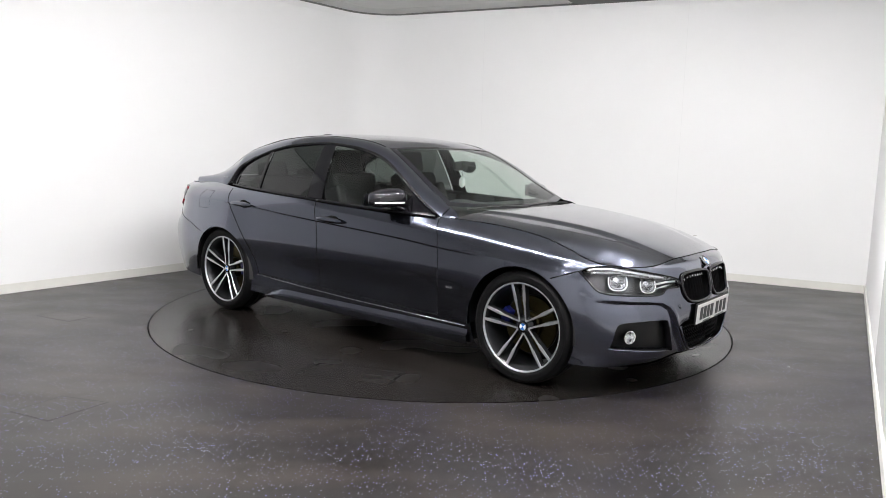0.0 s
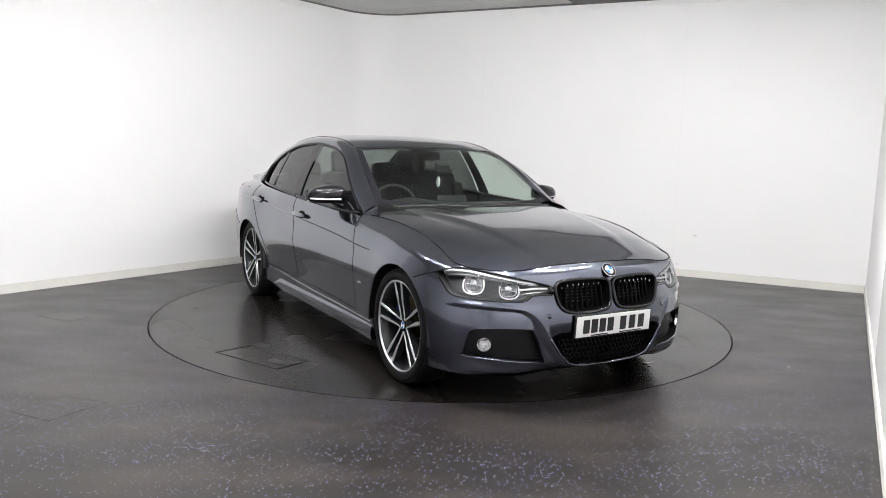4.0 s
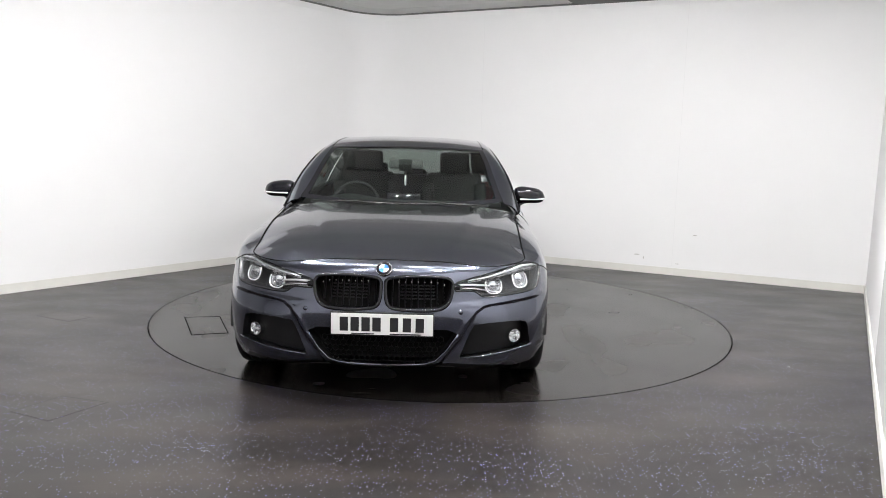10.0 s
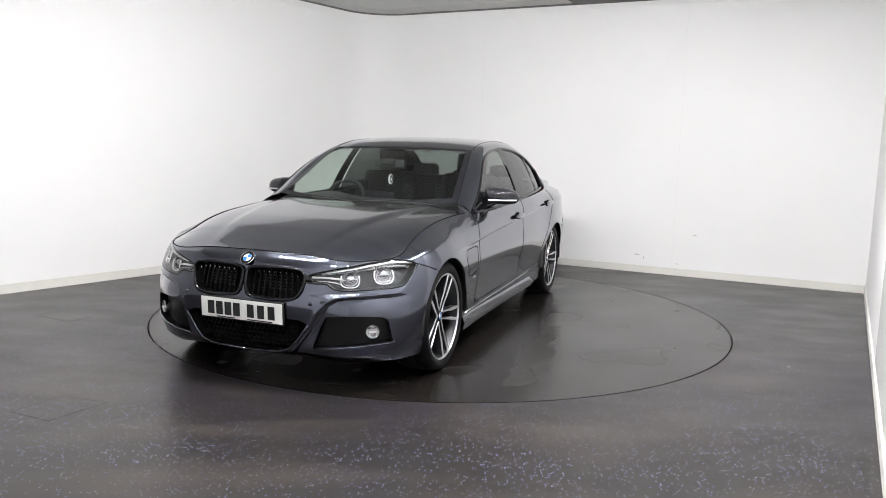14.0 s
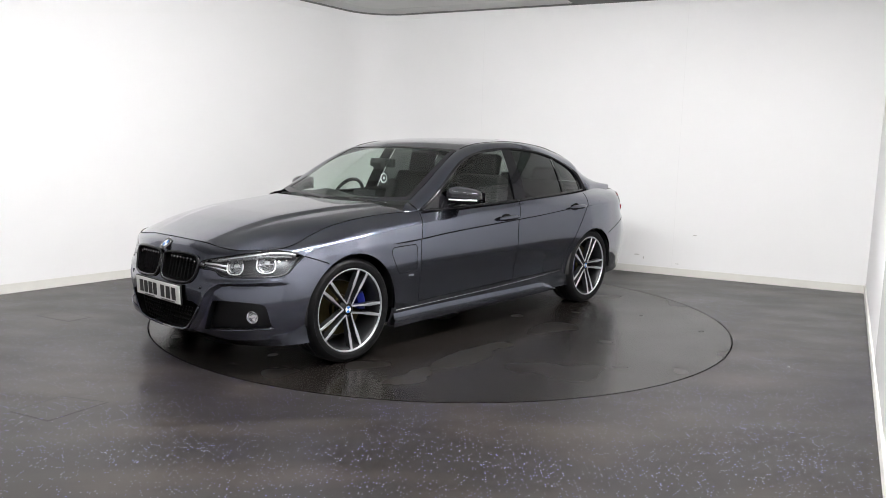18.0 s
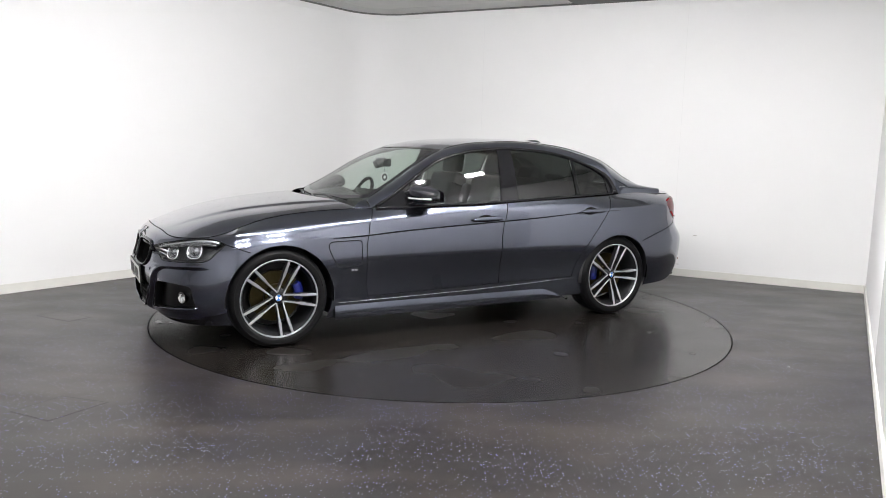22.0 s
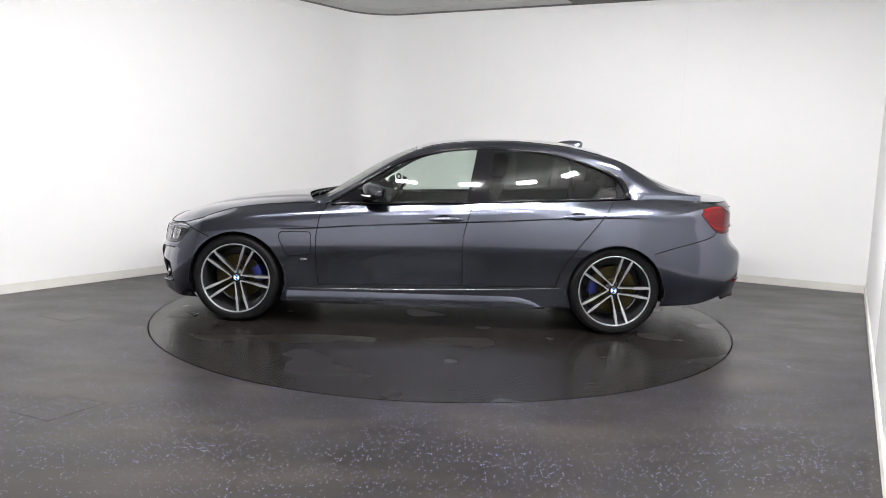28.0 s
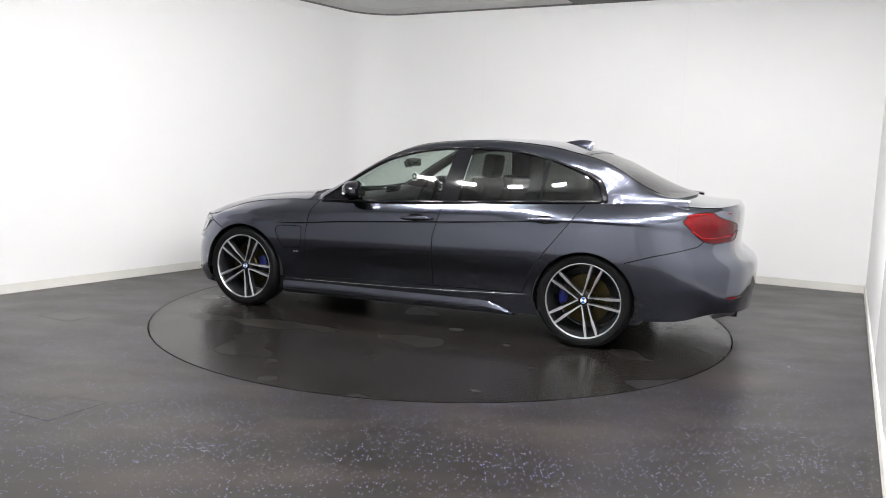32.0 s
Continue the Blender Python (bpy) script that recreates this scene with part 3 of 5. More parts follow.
ARCH_R = [(float(s_of_x(-1.410 + .346 * math.cos(a))), .322 + .346 * math.sin(a)) for a in np.linspace(0, 2 * math.pi, 60, endpoint=False)]
LAMP = smooth_loop(fy((.380, .636), (.464, .660), (.577, .684), (.680, .704), (.794, .719)) + fx((1.812, .711), (1.775, .700), (1.752, .688), (1.765, .672), (1.806, .632))
                   + fy((.834, .590), (.790, .573), (.701, .566), (.601, .561), (.548, .561), (.512, .568), (.476, .592), (.400, .595), (.378, .600)), 4)
KIDNEY = smooth_loop(fy((.012, .625), (.016, .560), (.030, .524), (.066, .508), (.170, .500), (.270, .503), (.320, .520), (.350, .560), (.364, .625), (.352, .652), (.325, .664),
                        (.223, .671), (.105, .668), (.040, .660), (.018, .648)), 4)
INTAKE = fy((-.05, .398), (.25, .399), (.338, .398), (.389, .374), (.365, .335), (.332, .285), (.281, .232), (.230, .214), (.177, .207), (-.05, .203))
INTAKE[0], INTAKE[-1] = (-.05, .398), (-.05, .203)
FOGBOX = smooth_loop(fy((.408, .240), (.424, .290), (.446, .352), (.470, .405), (.490, .420), (.601, .426), (.712, .421), (.752, .410), (.764, .385), (.774, .330), (.782, .282),
                        (.765, .272), (.635, .260), (.524, .248), (.440, .238)), 4)
TAIL = smooth_loop(fx((-2.031, .897), (-2.042, .912), (-2.070, .933), (-2.114, .952), (-2.199, .960)) + fr((.767, .957), (.737, .936), (.677, .916), (.508, .886), (.463, .868), (.455, .810), (.485, .780), (.560, .771),
                   (.667, .765), (.775, .760)) + fx((-2.170, .776), (-2.125, .805), (-2.075, .853)), 4)
FENDER = fx((1.55, .58), (1.60, .640), (1.68, .668), (1.752, .690), (1.80, .737), (1.845, .752), (1.79, .80), (1.7, 1.05)) + CUT1 + fx((.783, .268), (1.1, .262))
DOOR_F = CUT1 + CUT2[::-1]
DOOR_R = CUT2 + CUT3[::-1]
SILL = fx((1.15, .10), (1.15, .262), (.783, .285)) + [CUT2[-1]] + fx((-.975, .338), (-1.2, .33), (-1.2, .1))
SILL[2] = (CUT1[-1][0], .295)
R_BUMPER = fx((-1.60, .1), (-1.60, .585), (-1.67, .613), (-1.84, .666), (-2.01, .710), (-2.13, .742), (-2.17, .772)) + fr((.775, .760), (.667, .765), (.56, .770), (.48, .76), (.40, .74), (.1, .735)) + [(S_END + .1, .735), (S_END + .1, .1)]
F_BUMPER = [(-.1, .05), (-.1, .9)] + fy((.5, .9)) + fx((1.845, .9), (1.845, .752), (1.752, .690), (1.68, .668), (1.60, .640), (1.55, .58), (1.55, .05))
FLAP = smooth_loop(fx((1.075, .655), (1.06, .685), (1.03, .690), (.87, .694), (.842, .685), (.838, .66), (.838, .56), (.85, .528), (.98, .515), (1.01, .525), (1.05, .59)), 4)
FUEL = smooth_loop(fx((-1.56, .925), (-1.56, .82), (-1.58, .805), (-1.69, .805), (-1.71, .82), (-1.71, .925), (-1.69, .94), (-1.58, .94)), 3)


def inside(poly, p):
    q = np.asarray(poly, float)
    x, y = p[:, 0], p[:, 1]
    res = np.zeros(len(p), bool)
    for (xa, ya), (xb, yb) in zip(q, np.roll(q, -1, 0)):
        hit = (ya > y) != (yb > y)
        with np.errstate(divide="ignore", invalid="ignore"):
            res ^= hit & (x < (xb - xa) * (y - ya) / (yb - ya) + xa)
    return res


def body_panels(regions):
    """Cuts the body's half surface into panels along the regions' outlines; later regions win. Returns name -> verts, faces, normals."""
    ns, nw = len(S_GRID), W_COUNT
    sg, zg = np.broadcast_to(S_GRID, (nw, ns)).copy(), Z_GRID.copy()
    fc = np.stack([(sg[:-1, :-1] + sg[1:, 1:]).ravel() / 2, ((zg[:-1, :-1] + zg[1:, 1:] + zg[1:, :-1] + zg[:-1, 1:]) / 4).ravel()], 1)
    lab = np.zeros(len(fc), int)
    for k, (name, poly) in enumerate(regions):
        lab[inside(poly, fc)] = k + 1
    loose = (lab == 0) & (fc[:, 0] < s_of_x(-.95))
    lab[loose] = np.where(fc[loose, 0] < s_of_x(1.5), 1, np.where(fc[loose, 1] < .36, 5, 2))
    L = np.pad(lab.reshape(nw - 1, ns - 1), 1, mode="edge")
    a, b, c, d = L[:-1, :-1], L[1:, :-1], L[:-1, 1:], L[1:, 1:]
    mixed = (a != b) | (a != c) | (a != d)
    seg_a = np.concatenate([np.asarray(p, float) for _, p in regions])
    seg_b = np.concatenate([np.roll(np.asarray(p, float), -1, 0) for _, p in regions])
    ab = seg_b - seg_a
    den = np.maximum((ab**2).sum(1), 1e-12)
    for i, j in np.argwhere(mixed):
        p = np.array([sg[i, j], zg[i, j]])
        t = np.clip(((p - seg_a) * ab).sum(1) / den, 0, 1)
        q = seg_a + ab * t[:, None]
        dd = ((q - p)**2).sum(1)
        k = int(np.argmin(dd))
        if dd[k] < 0.018**2:
            if 0 < j < ns - 1:
                sg[i, j] = q[k, 0]
            if 0 < i < nw - 1:
                zg[i, j] = q[k, 1]
    P = body_point(sg.ravel(), zg.ravel())
    base = body_point(np.broadcast_to(S_GRID, (nw, ns)).ravel(), Z_GRID.ravel()).reshape(nw, ns, 3)
    ds, dw = np.gradient(base, axis=1), np.gradient(base, axis=0)
    nrm = np.cross(ds, dw).reshape(-1, 3)
    nrm /= np.maximum(np.linalg.norm(nrm, axis=1)[:, None], 1e-9)
    if nrm[(nw // 2) * ns + ns // 2][1] < 0:
        nrm = -nrm
    quads = np.array(grid_faces(nw, ns))
    out = {}
    for k in range(len(regions) + 1):
        q = quads[lab == k]
        if not len(q):
            continue
        used, inv = np.unique(q, return_inverse=True)
        out[regions[k - 1][0] if k else "quarter_panel"] = (P[used], inv.reshape(q.shape), nrm[used])
    return out


def seam(pts, name="panel_gap", r=0.0033, side=1, parent=None, closed=False, lift=-0.0012, material=None, dense=True):
    """A dark shut line that lies in the body's surface."""
    p = np.asarray(pts, float)
    if closed:
        p = np.vstack([p, p[:1]])
    if dense:
        q = []
        for a, b in zip(p, p[1:]):
            k = max(1, int(np.hypot(*(b - a)) / 0.015))
            q += [a + (b - a) * t for t in np.arange(k) / k]
        p = np.array(q + [p[-1]])
    keep = [(s, z) for s, z in p if 0 <= s <= S_END and np.interp(s, S_GRID, Z_GRID[0]) <= z <= np.interp(s, S_GRID, Z_GRID[-1]) + .001]
    P = body_point([k[0] for k in keep], [k[1] for k in keep], lift)
    P[:, 1] *= side
    v, f = tube(P, r, 6)
    return cpart(name, mesh(name, v, f, material or M_GAP), "", parent)


REGIONS = [("front_bumper", F_BUMPER), ("front_fender", FENDER), ("front_door", DOOR_F), ("rear_door", DOOR_R), ("side_skirt", SILL), ("rear_bumper", R_BUMPER),
           ("tail", TAIL), ("headlamp", LAMP), ("kidney", KIDNEY), ("intake", INTAKE), ("fog", FOGBOX), ("arch_f", ARCH_F), ("arch_r", ARCH_R)]
panels = body_panels(REGIONS)
BODY = {}
for side in (1, -1):
    for name in ("front_bumper", "front_fender", "front_door", "rear_door", "side_skirt", "quarter_panel", "rear_bumper"):
        P, F, N = panels[name]
        if side < 0:
            P, F, N = P * (1, -1, 1), F[:, ::-1], N * (1, -1, 1)
        BODY[name, side] = cpart(name, mesh(name, P, F, M_PAINT, normals=N))
    for ln in (CUT1[1:], CUT2[1:], CUT3[1:], fx((.783, .297), (-.29, .327), (-.975, .34))):
        seam(ln, side=side)
    seam(fx((1.60, .640), (1.68, .668), (1.752, .690)), side=side)
    seam(fx((-1.67, .613), (-1.84, .666), (-2.01, .710), (-2.13, .742), (-2.165, .770)), side=side)
seam(FLAP, side=1, closed=True)
seam(FUEL, side=-1, closed=True, r=.0016)

# bonnet
edge_s = np.linspace(0, float(s_of_x(.80)), 300)
EDGE = body_point(edge_s, np.interp(edge_s, S_GRID, Z_GRID[-1]))
k_corner = int(np.argmin(np.abs(EDGE[:, 0] - 1.83)))
Y_CORNER = EDGE[k_corner, 1]


def bonnet_side(x):
    return np.interp(-x, -EDGE[k_corner:, 0], EDGE[k_corner:, 1])


BONNET_MID = curve((2.065, .746), (2.0, .766), (1.94, .785), (1.83, .818), (1.75, .840), (1.6, .870), (1.4, .899), (1.2, .922), (1.0, .941), (.9, .949))


def bonnet_z(x, c):
    edge = np.interp(-x, -EDGE[:, 0], EDGE[:, 2])
    mid = float(BONNET_MID(x))
    z = mid + (edge - mid) * (0.14 * c**2 + 0.86 * c**7)
    line = 0.44 + 0.30 * (2.05 - x) / 1.1          # the crease that runs from the grille to the windscreen post
    rise = min(1, max(0, (2.02 - x) / 0.45)) * (1 - 0.35 * min(1, max(0, (1.2 - x) / 0.3)))
    return z + 0.014 * rise * (1 / (1 + math.exp((c - line) / 0.016)) - 0.25 * c)


def bonnet():
    rows, cols, v = 64, 97, []
    for i in range(rows):
        r = i / (rows - 1)
        for j in range(cols):
            cc = -1 + 2 * j / (cols - 1)
            c = abs(cc)
            front = np.interp(c * Y_CORNER, EDGE[:k_corner + 1, 1], EDGE[:k_corner + 1, 0])
            back = 0.985 - 0.155 * c**2.4
            x = front + (back - front) * r - 0.003
            y = c * (bonnet_side(x) if x < 1.83 else Y_CORNER)
            z = bonnet_z(x, c)
            zf = np.interp(c * Y_CORNER, EDGE[:k_corner + 1, 1], EDGE[:k_corner + 1, 2])
            z += (zf - bonnet_z(front, c)) * (1 - r)**8
            v.append((x, math.copysign(max(0, abs(y) - 0.002), cc), z))
    return v, grid_faces(rows, cols)


v, f = bonnet()
bonnet_ob = cpart("bonnet", mesh("bonnet", v, f, M_PAINT))
loop = [tuple(p) for p in EDGE[::-1]] + [(p[0], -p[1], p[2]) for p in EDGE[1:]]
v, f = tube([(p[0], p[1], p[2] - .001) for p in loop], 0.0032, 6)
cpart("panel_gap", mesh("panel_gap", v, f, M_GAP), "", bonnet_ob)


# ---- car: cabin ----
CABIN_HALF = curve((-2.1, .690), (-1.6, .750), (-1.4, .788), (-1.2, .823), (-.8, .853), (-.4, .861), (.3, .849), (.75, .800))


def side_y(x, z):
    """Half width of the side glass at height z."""
    d = np.maximum(np.asarray(z, float) - .93, -.06)
    return CABIN_HALF(x) - .36 * d - .42 * d * np.abs(d)


BELT = curve((-1.6, .990), (-1.389, .981), (-1.022, .965), (-.611, .945), (-.197, .924), (.43, .902), (.72, .893))
ROOFLINE = curve((.74, .905), (.576, 1.000), (.448, 1.085), (.322, 1.165), (.154, 1.252), (-.01, 1.300), (-.18, 1.330), (-.477, 1.350), (-.816, 1.333), (-1.03, 1.297),
                 (-1.243, 1.230), (-1.36, 1.180), (-1.44, 1.125), (-1.475, 1.07))
# upper rim of the door openings (from the windscreen foot over the roof to the boot) and edge of windscreen, roof and rear window
RIM = [(x, float(side_y(x, ROOFLINE(x))), float(ROOFLINE(x))) for x in np.concatenate([np.linspace(.74, -1.36, 44), np.linspace(-1.39, -1.475, 6)])]
rear_s = [float(s_of_x(x)) for x in (-1.52, -1.60, -1.70, -1.82, -1.95, -2.09)]
REAR_TOP = [tuple(body_point([s], [float(np.interp(s, S_GRID, Z_GRID[-1])) - .002])[0]) for s in rear_s]
RIM += [(-1.486, float(side_y(-1.486, 1.036)) + .002, 1.036), (-1.498, float(side_y(-1.498, 1.008)) + .006, 1.008)] + [(p[0], p[1] - .002, p[2]) for p in REAR_TOP]
EDGE_Y = curve((.80, .735), (.74, .715), (.5, .665), (.3, .628), (.08, .582), (-.2, .560), (-.6, .555), (-1.0, .555), (-1.28, .562), (-1.6, .585), (-1.9, .625), (-2.04, .645))
EDGE_Z = curve((.80, .925), (.74, .958), (.5, 1.090), (.3, 1.212), (.08, 1.320), (-.05, 1.355), (-.2, 1.378), (-.6, 1.398), (-1.0, 1.372), (-1.28, 1.316), (-1.445, 1.268), (-1.567, 1.207), (-1.69, 1.132), (-1.823, 1.070), (-1.936, 1.036), (-2.04, 1.022))
tx = np.concatenate([np.linspace(.74, -1.36, 44), np.linspace(-1.40, -1.50, 6), np.linspace(-1.53, -2.04, 8)])
CANT = [(x, float(EDGE_Y(x)), float(EDGE_Z(x))) for x in tx]


def ribbon(a, b, n=9, bulge=0.012):
    v = []
    for p, q in zip(a, b):
        p, q = Vector(p), Vector(q)
        swell = bulge(p.x) if callable(bulge) else bulge
        d = q - p
        out = Vector((0, d.z, -d.y))
        out = out.normalized() if out.length > 1e-6 else Vector((0, 1, 0))
        if out.y < 0:
            out = -out
        out.z = abs(out.z)
        for i in range(n):
            t = i / (n - 1)
            v.append(p + d * t + out * (swell * 4 * t * (1 - t)))
    return v, grid_faces(len(a), n)


for side in (1, -1):
    v, f = ribbon(RIM, CANT, bulge=lambda x: .012 + .016 * min(1, max(0, (-1.15 - x) / .3)))
    if side < 0:
        v, f = flipped(v, f)
    cpart("roof_rail", mesh("roof_rail", v, f, M_PAINT))

ROOF_MID = curve((.13, 1.335), (.033, 1.372), (-.156, 1.401), (-.392, 1.417), (-.627, 1.422), (-.862, 1.418), (-1.1, 1.393), (-1.30, 1.345))


def span(front, back, zmid, rows, cols, power=2.4):
    """A crowned sheet between the two cant edges; front and back give x from the width fraction."""
    v = []
    for i in range(rows):
        r = i / (rows - 1)
        for j in range(cols):
            cc = -1 + 2 * j / (cols - 1)
            c = abs(cc)
            x = front(c) + (back(c) - front(c)) * r
            xe = front(1) + (back(1) - front(1)) * r
            ye, ze = float(EDGE_Y(xe)), float(EDGE_Z(xe))
            xm = front(0) + (back(0) - front(0)) * r
            zm = float(zmid(xm))
            v.append((x, cc * ye, zm + (ze - zm) * c**power))
    return v, grid_faces(rows, cols)


SCREEN_MID = curve((.90, .925), (.841, .953), (.697, 1.046), (.554, 1.135), (.411, 1.217), (.208, 1.312), (.13, 1.338))
REAR_MID = curve((-1.30, 1.345), (-1.45, 1.287), (-1.573, 1.234), (-1.75, 1.155), (-1.89, 1.095), (-2.0, 1.058), (-2.04, 1.048))
v, f = span(lambda c: .13 - .05 * c**2, lambda c: -1.30 + .02 * c**2, ROOF_MID, 40, 33, 2.6)
roof = cpart("roof", mesh("roof", v, f, M_PAINT))
v, f = span(lambda c: .885 - .165 * c**2, lambda c: .135 - .05 * c**2, SCREEN_MID, 26, 33, 2.2)
screen = cpart("windscreen", mesh("windscreen", v, f, M_WSGLASS), "clear laminated windscreen")
v, f = span(lambda c: -1.305 + .02 * c**2, lambda c: -2.04 + .10 * c**2, REAR_MID, 24, 33, 2.2)
rear_glass = cpart("rear_window", mesh("rear_window", v, f, M_REARGLASS), "tinted rear window")


def strip_over(front, back, zmid, rows, cols, c0, c1, lift, power=2.2, r0=0.0, r1=1.0):
    """A strip of such a sheet, raised a little."""
    v = []
    for i in range(rows):
        r = r0 + (r1 - r0) * i / (rows - 1)
        for j in range(cols):
            cc = c0 + (c1 - c0) * j / (cols - 1)
            c = abs(cc)
            x = front(c) + (back(c) - front(c)) * r
            xe, xm = front(1) + (back(1) - front(1)) * r, front(0) + (back(0) - front(0)) * r
            zm = float(zmid(xm))
            v.append((x, cc * float(EDGE_Y(xe)), zm + (float(EDGE_Z(xe)) - zm) * c**power + lift))
    return v, grid_faces(rows, cols)


W_FRONT, W_BACK = (lambda c: .885 - .165 * c**2), (lambda c: .135 - .05 * c**2)
pieces = [strip_over(W_FRONT, W_BACK, SCREEN_MID, 20, 4, s * .94, s * 1.0, .003) for s in (1, -1)]
pieces.append(strip_over(W_FRONT, W_BACK, SCREEN_MID, 3, 33, -1, 1, .003, r0=.96, r1=1.0))
pieces.append(strip_over(W_FRONT, W_BACK, SCREEN_MID, 3, 33, -1, 1, .003, r0=0.0, r1=.07))
v, f = merge(*pieces)
cpart("screen_border", mesh("screen_border", v, f, M_BLACK), "black printed border", screen)
R_FRONT, R_BACK = (lambda c: -1.305 + .02 * c**2), (lambda c: -2.04 + .10 * c**2)
pieces = [strip_over(R_FRONT, R_BACK, REAR_MID, 20, 4, s * .93, s * 1.0, .003) for s in (1, -1)]
pieces.append(strip_over(R_FRONT, R_BACK, REAR_MID, 3, 33, -1, 1, .003, r0=0, r1=.05))
v, f = merge(*pieces)
cpart("window_border", mesh("window_border", v, f, M_BLACK), "black printed border", rear_glass)

# boot lid: deck and rear lip
tail_s = np.linspace(float(s_of_x(-2.06)), S_END, 40)
TAIL_EDGE = body_point(tail_s, np.interp(tail_s, S_GRID, Z_GRID[-1]))


def boot():
    rows, cols, v = 14, 41, []
    for i in range(rows):
        r = i / (rows - 1)
        for j in range(cols):
            cc = -1 + 2 * j / (cols - 1)
            c = abs(cc)
            back = np.interp(-c * .69, -TAIL_EDGE[:, 1], TAIL_EDGE[:, 0])
            front = -1.98 + .06 * c**2
            x = front + (back - front) * r
            ze = np.interp(-c * .69, -TAIL_EDGE[:, 1], TAIL_EDGE[:, 2])
            z0 = 1.046 - .028 * c**2 - .035 * c**12
            v.append((x, cc * .70, z0 + (ze - z0) * (1 - (1 - r)**1.6)))
    return v, grid_faces(rows, cols)


v, f = boot()
boot_lid = cpart("boot_lid", mesh("boot_lid", v, f, M_PAINT))


# side windows
def side_patch(x0b, x1b, x0t, x1t, lo=0.0, hi=1.0, inset=0.0, cols=24, rows=10, side=1):
    v = []
    for i in range(rows):
        b = lo + (hi - lo) * i / (rows - 1)
        for j in range(cols):
            a = j / (cols - 1)
            xb, xt = x0b + (x1b - x0b) * a, x0t + (x1t - x0t) * a
            x = xb + (xt - xb) * b
            z0, z1 = float(BELT(x)), float(ROOFLINE(x))
            z = z0 + (max(z1, z0 + .002) - z0) * b
            v.append((x, side * (float(side_y(x, z)) - inset), z))
    return v, grid_faces(rows, cols, flip=side > 0)


def rim_line(x0, x1, fun, n=40, out=.004, dz=0.0):
    return [(x, float(side_y(x, fun(x) + dz)) + out, float(fun(x)) + dz) for x in np.linspace(x0, x1, n)]


for side in (1, -1):
    def mirror(vf):
        return flipped(*vf) if side < 0 else vf
    fd, rd = BODY["front_door", side], BODY["rear_door", side]
    v, f = side_patch(.70, -.30, .70, -.375, .02, .99, .006, 40, 12)
    g = cpart("window", mesh("window", *mirror((v, f)), M_WSGLASS), "clear front side window", fd)
    v, f = side_patch(-.455, -1.040, -.497, -1.062, .02, .99, .006, 24, 12)
    g2 = cpart("window", mesh("window", *mirror((v, f)), M_TINT), "dark privacy glass", rd)
    v, f = side_patch(-1.065, -1.475, -1.090, -1.455, .02, .99, .006, 24, 12)
    g3 = cpart("quarter_window", mesh("quarter_window", *mirror((v, f)), M_TINT), "dark privacy glass")
    # B post in gloss black, divider bar, belt trim and the black frame round the glass
    v, f = side_patch(-.30, -.455, -.375, -.497, 0, 1.0, -.003, 10, 12)
    cpart("door_post", mesh("door_post", *mirror((v, f)), M_TRIM), "gloss black door post")
    v, f = side_patch(-1.415, -1.512, -1.395, -1.500, 0, 1.0, .001, 8, 10)
    cpart("window_corner", mesh("window_corner", *mirror((v, f)), M_TRIM), "gloss black corner of the window surround")
    v, f = side_patch(-1.040, -1.066, -1.062, -1.091, 0, 1.0, -.003, 3, 10)
    cpart("divider_bar", mesh("divider_bar", *mirror((v, f)), M_TRIM), "gloss black divider", rd)
    v, f = side_patch(.70, .40, .70, .52, 0, 1.0, -.002, 14, 8)
    cpart("mirror_sail", mesh("mirror_sail", *mirror((v, f)), M_TRIM), "gloss black corner plate", fd)
    v, f = tube(rim_line(.70, -.350, BELT, dz=.012), .013, 8, flat=.9)
    cpart("belt_trim", mesh("belt_trim", *mirror((v, f)), M_TRIM), "gloss black belt trim", fd)
    v, f = tube(rim_line(-.351, -1.47, BELT, dz=.012), .013, 8, flat=.9)
    cpart("belt_trim", mesh("belt_trim", *mirror((v, f)), M_TRIM), "gloss black belt trim", rd)
    top = [(x, float(side_y(x, ROOFLINE(x))) + .004, float(ROOFLINE(x)) - .010) for x in np.linspace(.70, -1.40, 60)]
    top += [(x, float(side_y(x, z)) + .004, z) for x, z in ((-1.432, 1.120), (-1.460, 1.085), (-1.474, 1.045), (-1.472, 1.012), (-1.452, .993))]
    v, f = tube(top, .012, 8)
    cpart("window_frame", mesh("window_frame", *mirror((v, f)), M_TRIM), "gloss black window surround")
    v, f = tube([(p[0], p[1] - .002, p[2] - .002) for p in RIM if -1.50 < p[0] < -1.22] + [(-1.493, float(side_y(-1.493, .992)) + .008, .992)], lambda t: .010 + .014 * min(1, t * 2), 10)
    cpart("corner_trim", mesh("corner_trim", *mirror((v, f)), M_TRIM), "black corner trim of the quarter window")
    v, f = tube([(x, float(EDGE_Y(x)) + .004, float(EDGE_Z(x)) - .001) for x in np.linspace(.05, -1.30, 40)], .004, 6)
    cpart("roof_moulding", mesh("roof_moulding", *mirror((v, f)), M_TRIM), "thin black roof moulding", roof)

